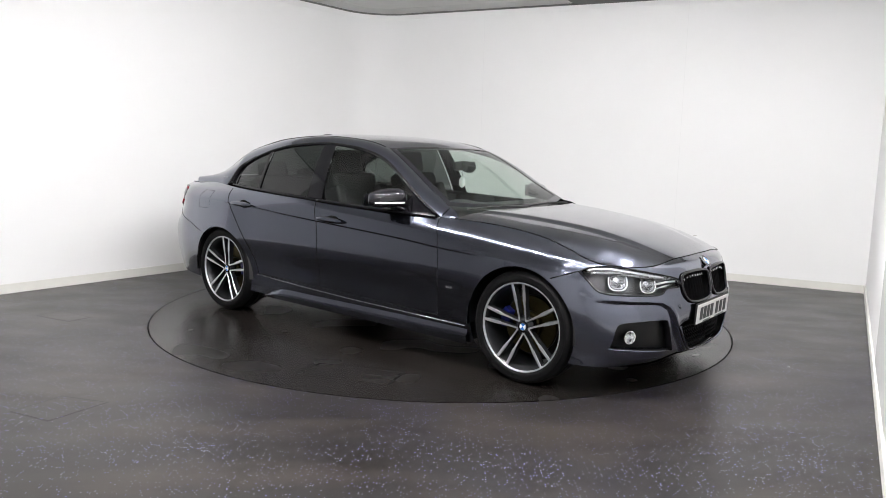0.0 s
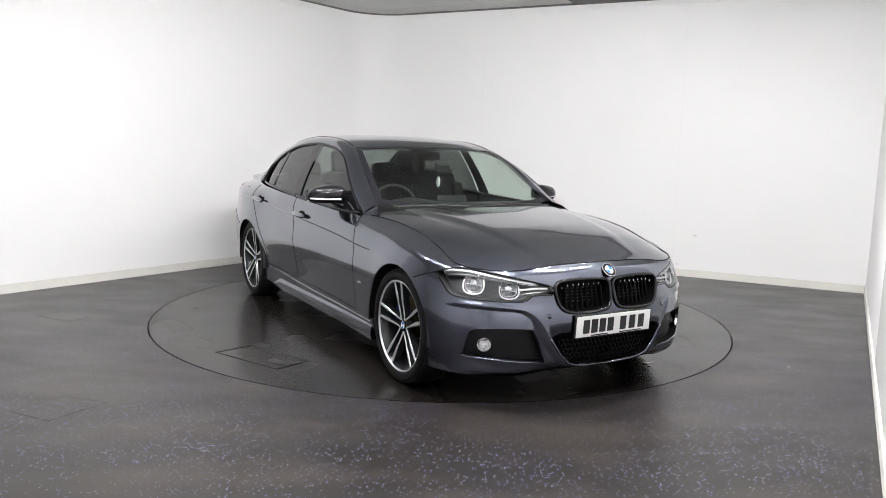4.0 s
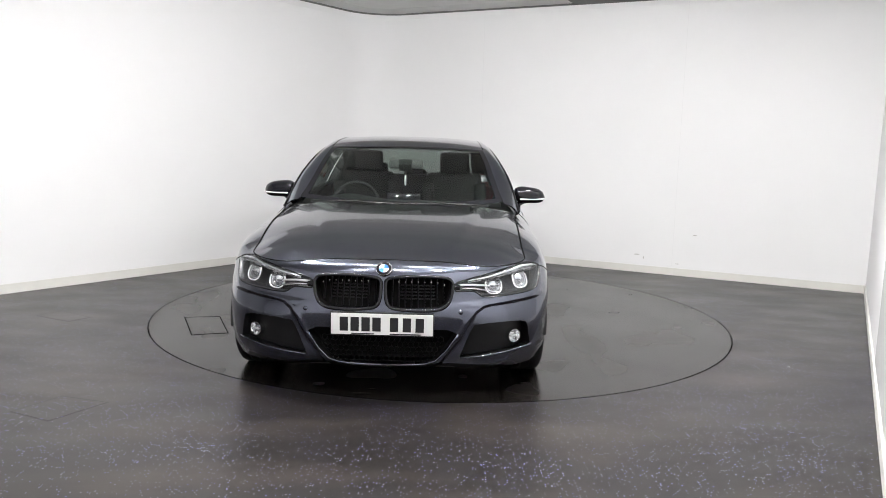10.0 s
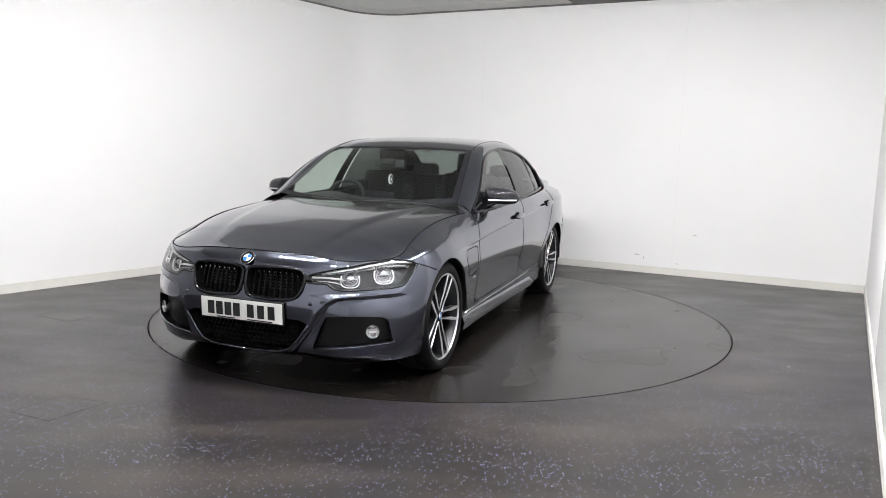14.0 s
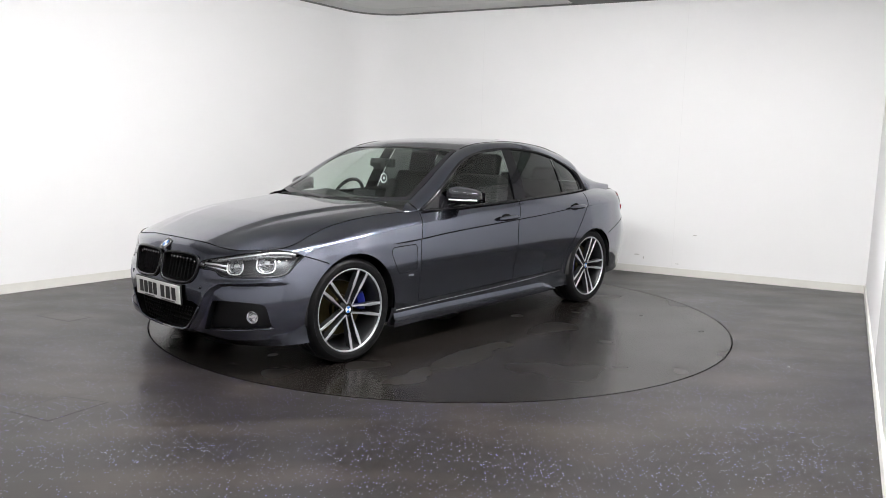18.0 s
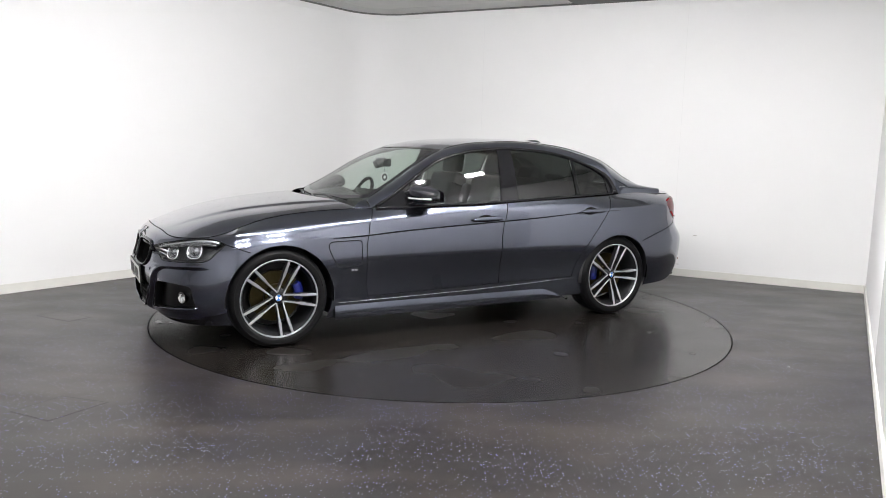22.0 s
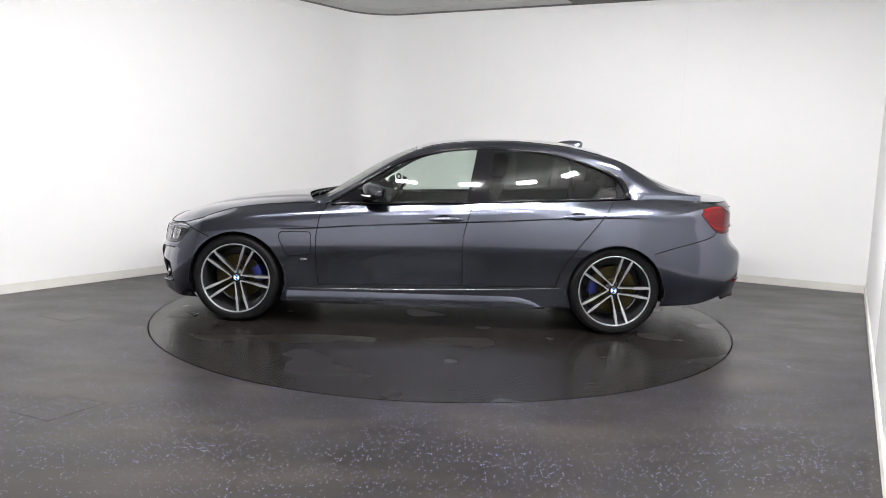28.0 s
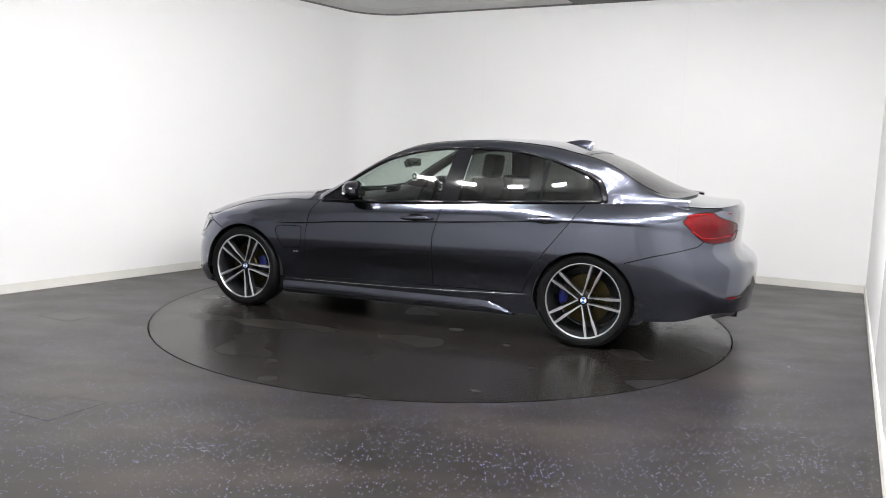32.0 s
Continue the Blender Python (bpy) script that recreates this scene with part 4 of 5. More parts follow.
# the foot of the windscreen post: body colour, from the wing's edge up to the post
for side in (1, -1):
    low = [tuple(body_point([float(s_of_x(x))], [float(np.interp(float(s_of_x(x)), S_GRID, Z_GRID[-1])) - .001])[0]) for x in (.865, .835, .80, .77, .74)]
    low[-1] = RIM[0]
    high = [(.862, .772, .892), (.842, .764, .916), (.818, .752, .936), (.785, .735, .950), CANT[0]]
    v = []
    for a, b in zip(low, high):
        a, b = Vector(a), Vector(b)
        for t in np.linspace(0, 1, 6):
            q = a.lerp(b, t) + Vector((0, .004, .003)) * (4 * t * (1 - t))
            v.append((q.x, q.y * side, q.z))
    cpart("post_foot", mesh("post_foot", v, grid_faces(5, 6, flip=side < 0), M_PAINT), "body-coloured foot of the windscreen post")


# ---- car: wheels ----
def arc_box(r0, r1, h0, h1, a0, a1, n=10):
    """A block bent round the wheel's axis."""
    v, f = [], []
    for i in range(n):
        a = a0 + (a1 - a0) * i / (n - 1)
        end = 0.006 if i in (0, n - 1) else 0.0
        for r, h in ((r0 + end, h0), (r1 - end, h0), (r1 - end, h1 - .008), (r1 - .012, h1), (r0 + .012, h1), (r0 + end, h1 - .008)):
            v.append((r * math.cos(a), h, r * math.sin(a)))
    for i in range(n - 1):
        for j in range(6):
            f.append((i * 6 + j, i * 6 + (j + 1) % 6, i * 6 + 6 + (j + 1) % 6, i * 6 + 6 + j))
    f += [tuple(range(6))[::-1], tuple((n - 1) * 6 + j for j in range(6))]
    return v, f


def recalc(v, f, name, material, sharp=35):
    me = mesh(name, v, f, material)
    bm = bmesh.new()
    bm.from_mesh(me)
    bmesh.ops.remove_doubles(bm, verts=bm.verts, dist=1e-5)
    bmesh.ops.recalc_face_normals(bm, faces=bm.faces)
    bm.to_mesh(me)
    bm.free()
    me.polygons.foreach_set("use_smooth", [True] * len(me.polygons))
    me.set_sharp_from_angle(angle=radians(sharp))
    return me


def spoke_arm(sign, top, bottom, shrink):
    """One arm of a double spoke along +x, outer face towards +y."""
    st = [(.030, .0215, .0095, .0805), (.065, .0225, .0095, .083), (.10, .0248, .0105, .087), (.136, .0272, .0120, .093), (.152, .0285, .0170, .095), (.18, .0312, .0172, .098), (.22, .0352, .0155, .102), (.257, .0388, .0145, .105)]
    v, f = [], []
    for r, off, w, h in st:
        w = w * .78 - shrink * .6
        c = sign * off
        v += [(r, h + bottom, c - w * .85), (r, h + top, c - w * .66), (r, h + top, c + w * .66), (r, h + bottom, c + w * .85)]
    for i in range(len(st) - 1):
        for j in range(4):
            f.append((i * 4 + j, i * 4 + (j + 1) % 4, i * 4 + 4 + (j + 1) % 4, i * 4 + 4 + j))
    f += [(0, 1, 2, 3), tuple((len(st) - 1) * 4 + j for j in (3, 2, 1, 0))]
    return v, f


TYRE = [(.246, -.100), (.256, -.112), (.278, -.122), (.305, -.119), (.322, -.104), (.329, -.088), (.331, -.062), (.323, -.060), (.323, -.052), (.3315, -.050),
        (.332, -.016), (.324, -.014), (.324, -.004), (.332, -.002), (.332, .034), (.324, .036), (.324, .046), (.3315, .048), (.330, .080), (.326, .094), (.319, .107),
        (.305, .117), (.299, .1195), (.297, .1185), (.280, .1205), (.268, .117), (.261, .111), (.250, .100)]
ME_TYRE = recalc(*lathe(TYRE, 72, closed=True), "tyre", M_RUBBER, 30)
ME_BARREL = recalc(*lathe([(.256, .108), (.249, .100), (.240, .085), (.230, .03), (.224, -.10), (.236, -.112), (.25, -.11), (.240, -.10), (.245, .03), (.253, .10)], 64, closed=True), "barrel", M_DARKALLOY)
ME_LIP = recalc(*lathe([(.2510, .1005), (.2525, .1085), (.2560, .1120), (.2620, .1110), (.2630, .106), (.2575, .100)], 64, closed=True), "rim_lip", M_ALLOY)
ME_SPOKE = recalc(*merge(spoke_arm(1, -.002, -.040, 0), spoke_arm(-1, -.002, -.040, 0)), "spoke", M_DARKALLOY)
ME_FACE = recalc(*merge(spoke_arm(1, .001, -.0025, .002), spoke_arm(-1, .001, -.0025, .002)), "spoke_face", M_ALLOY)
ME_HUB = recalc(*lathe([(.001, .040), (.060, .040), (.064, .050), (.060, .062), (.046, .068), (.038, .078), (.035, .078), (.001, .076)], 40), "hub", M_DARKALLOY)
ME_DISC = recalc(*lathe([(.05, .0), (.170, .0), (.172, -.004), (.172, -.024), (.170, -.028), (.05, -.028)], 56), "brake_disc", M_DISCM)
ME_BELL = recalc(*lathe([(.001, .035), (.075, .035), (.082, .028), (.084, .0)], 40), "brake_bell", M_DISCM)
ME_CAL = recalc(*arc_box(.122, .182, -.06, .046, radians(-21), radians(21)), "caliper", M_CALIPER)
ME_BOLT = recalc(*lathe([(.001, .070), (.007, .070), (.0085, .064), (.0085, .05)], 10), "bolt", M_SILVER)
ME_WELL = recalc(*lathe([(.216, -.105), (.001, -.105)], 40), "backplate", M_PLASTIC)


def roundel(r, parent, m, prefix="badge"):
    """A round badge: dark ring, chrome edge, blue and white quarters."""
    b = piece(prefix, recalc(*lathe([(.001, -.004), (r, -.004), (r, .001), (r * .93, .0025), (r * .62, .0022), (r * .60, .0012), (.001, .0012)], 40), prefix, M_BLACK), parent, "round badge in blue, white and black", m)
    piece("badge_ring", recalc(*lathe([(r * .94, .001), (r * .985, .003), (r * 1.03, .001), (r * 1.03, -.004)], 40), "badge_ring", M_CHROME), b)
    piece("badge_ring", recalc(*lathe([(r * .59, .0015), (r * .61, .003), (r * .64, .0015)], 40), "badge_ring", M_CHROME), b)
    for q in range(4):
        v = [(0, .002, 0)] + [(r * .6 * math.cos(a), .002, r * .6 * math.sin(a)) for a in np.linspace(q * math.pi / 2, (q + 1) * math.pi / 2, 9)]
        piece("badge_field", mesh("badge_field", v, [tuple(range(10))[::-1]], M_BLUE if q % 2 else M_BWHITE, smooth=False), b)
    return b


def wheel(x, side, spin, cal_ang):
    turnm = OFF @ pose(x, side * .782, .327) @ (pose(0, 0, 0) if side > 0 else pose(0, 0, 0, 0, 0, 180))
    w = piece("wheel", ME_BARREL, car, "19-inch double-spoke alloy wheel, dark with machined faces", turnm)
    piece("tyre", ME_TYRE, w, "low-profile black tyre")
    piece("rim_lip", ME_LIP, w, "bright machined rim edge")
    piece("hub", ME_HUB, w)
    piece("backplate", ME_WELL, w)
    for k in range(5):
        m = pose(0, 0, 0, 0, spin + 72 * k, 0)
        piece("spoke", ME_SPOKE, w, "", m)
        piece("spoke_face", ME_FACE, w, "machined silver spoke face", m)
        a = radians(-(spin + 72 * k + 36))
        piece("bolt", ME_BOLT, w, "", pose(.047 * math.cos(a), .004, .047 * math.sin(a)))
    piece("brake_disc", ME_DISC, w, "steel brake disc")
    piece("brake_bell", ME_BELL, w)
    piece("caliper", ME_CAL, w, "blue brake caliper", pose(0, 0, 0, 0, cal_ang, 0))
    # the round cap in the hub
    m = pose(0, .080, 0)
    cap = piece("hub_cap", recalc(*lathe([(.001, -.003), (.034, -.003), (.034, .001), (.031, .0025), (.021, .0025), (.001, .0025)], 32), "hub_cap", M_BLACK), w, "small round hub cap in blue and white", m)
    for q in range(4):
        v = [(0, .0833, 0)] + [(.0205 * math.cos(a), .0833, .0205 * math.sin(a)) for a in np.linspace(q * math.pi / 2, (q + 1) * math.pi / 2, 7)]
        piece("cap_field", mesh("cap_field", v, [tuple(range(8))[::-1]], M_BLUE if q % 2 else M_BWHITE, smooth=False), w, "", pose(0, 0, 0, 0, 40, 0))
    v, f = lathe([(.0205, .083), (.022, .0845), (.0235, .083)], 32)
    piece("cap_ring", mesh("cap_ring", v, f, M_CHROME), w)
    return w


wheel(1.405, 1, -114, 180 + 12)
wheel(-1.405, 1, -110, 0 - 8)
wheel(1.405, -1, -83, 180 + 170)
wheel(-1.405, -1, -95, 180 + 8)

# wheel arch liners and the floor pan
for side in (1, -1):
    for xc, zc, r in ((1.394, .326, .360), (-1.410, .322, .350)):
        v = []
        for a in np.linspace(radians(-6), radians(186), 36):
            for y, dr in ((.60, .0), (.62, .015), (.88, .015), (.905, .0)):
                v.append((xc + (r + dr) * math.cos(a), side * y, zc + (r + dr) * math.sin(a)))
        f = grid_faces(36, 4)
        o = len(v)
        v += [(xc, side * .60, zc)]
        f += [(o, i * 4, (i + 1) * 4) for i in range(35)]
        cpart("arch_liner", recalc(v, f, "arch_liner", M_PLASTIC), "black plastic wheel arch liner")
pan = []
for s in np.linspace(0, S_END, 160):
    x, y, z = body_point([s], [float(np.interp(s, S_GRID, Z_GRID[0])) + .004])[0]
    y = max(0, y - .012)
    if abs(x - 1.394) < .38 or abs(x + 1.410) < .37:
        y = min(y, .61)
    pan.append((x - .01 * np.sign(x), y, z))
v = pan + [(x, -y, z) for x, y, z in pan]
n = len(pan)
f = [(i, i + 1, n + i + 1, n + i) for i in range(n - 1)]
cpart("underbody", mesh("underbody", v, f, M_PLASTIC, smooth=False), "black underbody panels")
# bulkhead and engine bay box that close the inside
bm = bmesh.new()
box(bm, (.85, 1.0, .40), (1.42, 0, .44))
part("engine_bay", bm, M_GAP, car, "dark engine bay behind the grille", smooth=False, m=OFF)
bm = bmesh.new()
box(bm, (.62, 1.16, .68), (-1.95, 0, .62))
part("boot_tub", bm, M_GAP, car, "dark boot space", smooth=False, m=OFF)


# ---- car: lamps, grille, mirrors, trim ----
def recess(name, key, loop, depth, side, back_mat, wall_mat, parent, label=""):
    """A hollow in the body: its back is the panel's own form set inwards, with walls to the outline."""
    P, F, N = panels[key]
    P = P - N * depth
    loop = np.asarray(loop, float)
    ok = [(s, z) for s, z in loop if s >= 0]
    a = body_point([k[0] for k in ok], [k[1] for k in ok], .001)
    b = body_point([k[0] for k in ok], [k[1] for k in ok], -depth - .004)
    k = len(ok)
    closed = len(ok) == len(loop)
    v = np.vstack([P, a, b])
    o = len(P)
    f = [tuple(q) for q in F] + [(o + i, o + (i + 1) % k, o + k + (i + 1) % k, o + k + i) for i in range(k if closed else k - 1)]
    if side < 0:
        v = v * (1, -1, 1)
        f = [tuple(q)[::-1] for q in f]
    return cpart(name, mesh(name, v, f, back_mat, smooth=True), label, parent)


def on_body(pts, lift, side):
    p = body_point([max(q[0], 0) for q in pts], [q[1] for q in pts], lift)
    p[:, 1] *= side
    return p


def bar(name, pts, lift, r, side, material, parent, label="", closed=False, flat=1.0):
    v, f = tube(on_body(pts, lift, side), r, 8, closed, flat)
    return cpart(name, mesh(name, v, f, material), label, parent)


def dish(s0, z0, rs, rz, lift0, lift1, side, n=28, m=6, squash=3.0):
    """A bowl sunk in the body round (s0, z0)."""
    v = []
    for j in range(m):
        q = j / (m - 1)
        pts = []
        for i in range(n):
            a = 2 * math.pi * i / n
            k = (abs(math.cos(a))**squash + abs(math.sin(a))**squash)**(-1 / squash)
            pts.append((s0 + rs * (1 - q * .97) * k * math.cos(a), z0 + rz * (1 - q * .97) * k * math.sin(a)))
        v += [tuple(p) for p in on_body(pts, lift0 + (lift1 - lift0) * (1 - (1 - q)**2), side)]
    f = [(j * n + i, j * n + (i + 1) % n, j * n + n + (i + 1) % n, j * n + n + i) for j in range(m - 1) for i in range(n)]
    return v, f


def squircle(s0, z0, rs, rz, n=32, squash=3.0, a0=0, a1=360):
    out = []
    for a in np.radians(np.linspace(a0, a1, n, endpoint=a1 - a0 < 360)):
        k = (abs(math.cos(a))**squash + abs(math.sin(a))**squash)**(-1 / squash)
        out.append((s0 + rs * k * math.cos(a), z0 + rz * k * math.sin(a)))
    return out


def orb(r, at, material, name, parent, label="", squash=(1, 1, 1), m=None):
    bm = bmesh.new()
    bmesh.ops.create_uvsphere(bm, u_segments=20, v_segments=12, radius=r, matrix=pose(*at) @ Matrix.Diagonal((*squash, 1)))
    return part(name, bm, material, parent, label, m=m)


for side in (1, -1):
    bumper = BODY["front_bumper", side]
    # headlamp
    lamp = recess("headlight", "headlamp", LAMP, .055, side, M_LAMPBACK, M_PLASTIC, None, "LED headlight with two ringed lamps behind a clear lens")
    P, F, N = panels["headlamp"]
    lens = cpart("lens", mesh("lens", P * (1, side, 1), F if side > 0 else F[:, ::-1], M_LENS, normals=N * (1, side, 1)), "clear lens", lamp)
    lens.visible_shadow = False
    bar("lamp_seal", LAMP, -.002, .004, side, M_BLACK, lamp, closed=True)
    for y, z, rs, rz in ((.752, .638, .058, .046), (.592, .615, .052, .041)):
        s0 = float(s_of_y(y))
        v, f = dish(s0, z, rs, rz, -.022, -.052, side)
        cpart("reflector", recalc(v, f, "reflector", M_REFLECT), "silvered reflector bowl", lamp)
        ring = squircle(s0, z, rs, rz, 40, 2.5, -210, 30)
        bar("light_guide", ring, -.016, .0040, side, M_DRL, lamp, "pale U-shaped light guide", flat=.8)
        bar("guide_edge", squircle(s0, z, rs * .78, rz * .76, 32, 2.4, -200, 20), -.024, .0026, side, M_SILVER, lamp, "thin silver edge of the light guide")
        c = on_body([(s0, z)], -.045, side)[0]
        orb(.030, tuple(c), M_CHROME, "projector", lamp, "round projector", (.7, 1, 1))
        c = on_body([(s0, z)], -.030, side)[0]
        orb(.024, tuple(c), M_LENS, "projector_lens", lamp)
        bar("lamp_shelf", [(s0 - rs * .8, z - .004), (s0 + rs * .8, z + .003)], -.026, .005, side, M_SILVER, lamp)
    for dz, lft in ((0, -.014), (-.026, -.016)):
        bar("guide_bar", fy((.550, .618 + dz), (.48, .625 + dz * .8), (.40, .626 + dz * .7)), lft, .006, side, M_DRL if dz == 0 else M_SILVER, lamp)
    bar("lamp_brow", fx((1.79, .692), (1.83, .700)) + fy((.78, .701), (.70, .688), (.62, .673), (.54, .658), (.45, .645)), -.012, .011, side, M_SILVER, lamp, "silver brow")
    bar("lamp_brow", fx((1.81, .676), (1.84, .682)) + fy((.75, .682), (.66, .666), (.58, .652)), -.022, .010, side, M_REFLECT, lamp)
    bar("lamp_link", fy((.362, .616), (.380, .615), (.402, .614)), -.006, .015, side, M_BLACK, lamp, "gloss black link to the grille")
    # kidney grille
    kid = recess("grille", "kidney", KIDNEY, .060, side, M_GAP, M_BLACK, None, "gloss black kidney-shaped grille with upright slats")
    bar("grille_frame", KIDNEY, .004, .0095, side, M_BLACK, kid, "gloss black frame", closed=True)
    for i in range(9):
        y = .046 + .0345 * i
        zt = .664 - .02 * max(0, (y - .28) / .06)
        zb = .508 + .045 * max(0, (y - .26) / .09)
        p = on_body([(float(s_of_y(y)), zb), (float(s_of_y(y)), (zb + zt) / 2), (float(s_of_y(y)), zt)], -.036, side)
        v, f = [], []
        for q in p:
            v += [(q[0] - .03, q[1] - .0035, q[2]), (q[0] + .004, q[1] - .0035, q[2]), (q[0] + .008, q[1], q[2]), (q[0] + .004, q[1] + .0035, q[2]), (q[0] - .03, q[1] + .0035, q[2])]
        for r in range(2):
            f += [(r * 5 + j, r * 5 + (j + 1) % 5, r * 5 + 5 + (j + 1) % 5, r * 5 + 5 + j) for j in range(5)]
        f += [(0, 1, 2, 3, 4), (14, 13, 12, 11, 10)]
        cpart("slat", recalc(v, f, "slat", M_SLAT), "", kid)
        # short chrome bars stand for the highlights near the slats' tops
        if i:
            bar("slat_glint", [(float(s_of_y(y)), zt - .030), (float(s_of_y(y)), zt - .014)], -.008, .0032, side, M_CHROME, kid, "glint on a slat, set as a chrome bar")
    for i in range(5):
        z = .55 + .017 * i
        bar("shutter_blade", fy((.09, z), (.22, z), (.28, z)), -.050, .0035, side, M_DARKALLOY, kid)
    # lower intake with its honeycomb
    intake = recess("intake", "intake", INTAKE, .060, side, M_GAP, M_GAP, None, "black lower air intake")
    cells = []
    for r in range(5):
        for c in range(13):
            y, z = .02 + .029 * c + (.0145 if r % 2 else 0), .235 + .0262 * r
            lim = .255 + .10 * (z - .21) / .17
            if y < lim and z < .37:
                hexa = [(max(0, float(s_of_y(max(y + .0155 * math.sin(k * math.pi / 3), 0)))), z + .0155 * math.cos(k * math.pi / 3)) for k in range(6)]
                cells.append(tube(on_body(hexa, -.025, side), .0028, 4, True))
    cpart("honeycomb", mesh("honeycomb", *merge(*cells), M_SLAT), "black honeycomb mesh", intake)
    bar("intake_lip", fy((0, .202), (.177, .206), (.230, .213), (.281, .231), (.332, .285), (.365, .335), (.389, .374)), .004, .007, side, M_PAINT, intake)
    # fog lamp in its corner recess
    fogbox = recess("corner_vent", "fog", FOGBOX, .045, side, M_RECESS, M_RECESS, None, "black plastic corner recess of the bumper")
    c = on_body([(float(s_of_y(.700)), .338)], -.030, side)[0]
    m = pose(*c) @ pose(0, 0, 0, 0, 0, -90 + side * 28)
    fog = piece("fog_lamp", recalc(*lathe([(.001, .0), (.022, .002), (.030, .014), (.034, .022), (.037, .022), (.038, .010), (.038, -.02)], 32), "fog_lamp", M_CHROME), fogbox, "round fog lamp with a chrome rim", m)
    v, f = lathe([(.001, .021), (.015, .019), (.031, .013)], 28)
    piece("fog_lens", mesh("fog_lens", v, f, M_LENS), fog)
    bm = bmesh.new()
    box(bm, (.040, .006, .010), (0, .017, 0), bevel=.002)
    part("fog_bar", bm, M_DRL, fog)
    bar("recess_lip", fy((.412, .238), (.524, .247), (.635, .259), (.765, .271), (.79, .280)), .003, .0055, side, M_PAINT, fogbox)
    # parking sensor discs and the crease in the bumper
    for y, z in ((.40, .49),):
        v, f = lathe([(.001, .002), (.011, .002), (.0125, -.002)], 20)
        c = on_body([(float(s_of_y(y)), z)], .001, side)[0]
        piece("parking_sensor", mesh("parking_sensor", v, f, M_PAINT), bumper, "", pose(*c) @ pose(0, 0, 0, 0, 0, -90 + side * 18))
    # tail lamp
    P, F, N = panels["tail"]
    tail = cpart("tail_light", mesh("tail_light", P * (1, side, 1), F if side > 0 else F[:, ::-1], M_RED, normals=N * (1, side, 1)), "red L-shaped tail light")
    bar("tail_seal", TAIL, -.001, .004, side, M_BLACK, tail, closed=True)
    bar("tail_guide", fx((-2.09, .84), (-2.15, .80), (-2.22, .792)) + fr((.62, .805), (.45, .83)), .001, .010, side, M_REDB, tail, "bright red light bar", flat=.6)
    bar("tail_guide", fx((-2.06, .935), (-2.13, .948), (-2.22, .952)) + fr((.6, .952)), .001, .008, side, M_REDB, tail, flat=.6)
    # side skirt blade, and a silver bar that paints the highlight over it
    skirt = BODY["side_skirt", side]
    pts_t, pts_b = [], []
    for x in np.linspace(1.02, -.95, 50):
        e = min(1, max(0, (x + .95) / .32))
        zt = .150 + (.246 - .150 + .012 * (1.02 - x) / 2) * (1 - (1 - e)**2.2)
        p = body_point([float(s_of_x(x))], [max(zt, .17)], .004)[0]
        pts_t.append((x, p[1], zt))
        pts_b.append((x, p[1] - .006, .152 + .010 * (1.02 - x)))
    v, f = [], []
    for a, b in zip(pts_t, pts_b):
        z = (a[2] + b[2]) / 2
        v += [(a[0], a[1] - .03, a[2] + .004), (a[0], a[1] - .004, a[2]), (a[0], a[1] + .010, z), (b[0], b[1] + .004, min(b[2], z)), (b[0], b[1] - .05, min(b[2], z))]
    v = [(p[0], p[1] * side, p[2]) for p in v]
    cpart("skirt_blade", recalc(v, grid_faces(50, 5), "skirt_blade", M_PAINT, 60), "", skirt)
    bar("skirt_highlight", fx((1.0, .266), (.5, .273), (0, .285), (-.5, .305), (-1.0, .332)), .001, .0022, side, M_SILVER, skirt)
    # door handles
    for key, xh, zh, tilt in (("front_door", -.158, .820, 2.0), ("rear_door", -1.130, .866, 2.0)):
        door = BODY[key, side]
        yb = body_point([float(s_of_x(xh))], [zh])[0][1]
        # a flat black blob stands for the shade in the shallow recess
        bm = bmesh.new()
        bmesh.ops.create_uvsphere(bm, u_segments=24, v_segments=10, radius=1, matrix=pose(xh + .012, side * (yb - .001), zh) @ Matrix.Diagonal((.062, .006, .031, 1)))
        part("handle_recess", bm, M_GAP, door, "finger recess, its shade painted black")
        v = []
        for i in range(17):
            t = -1 + i / 8
            w = .0185 * (1 - .72 * abs(t)**4) + .001
            d = .024 * (1 - .55 * abs(t)**3)
            for j in range(10):
                a = 2 * math.pi * j / 10
                v.append((xh - .125 * t, side * (yb + .022 + d * .55 * math.cos(a)), zh + .004 * t + w * math.sin(a)))
        f = [(i * 10 + j, i * 10 + (j + 1) % 10, i * 10 + 10 + (j + 1) % 10, i * 10 + 10 + j) for i in range(16) for j in range(10)]
        f += [tuple(range(10)), tuple(160 + j for j in range(10))]
        cpart("door_handle", recalc(v, f, "door_handle", M_PAINT, 60), "body-coloured bar handle", door)
    # door mirror
    fd = BODY["front_door", side]
    v, nseg, nring = [], 24, 13
    for i in range(nring):
        t = i / (nring - 1)
        y = .795 + .250 * t
        k = (1 - abs(2 * t - 1)**3.2)**.5 if 0 < t < 1 else .02
        hz, hx = .074 * k * (1 - .18 * t), .095 * k * (1 - .30 * t)
        cx, cz = .405 - .060 * t, 1.006 - .018 * t
        for j in range(nseg):
            a = 2 * math.pi * j / nseg
            q = (abs(math.cos(a))**2.6 + abs(math.sin(a))**2.6)**(-1 / 2.6)
            v.append((cx + hx * q * math.cos(a), side * y, cz + hz * q * math.sin(a) * (.78 if a > math.pi else 1)))
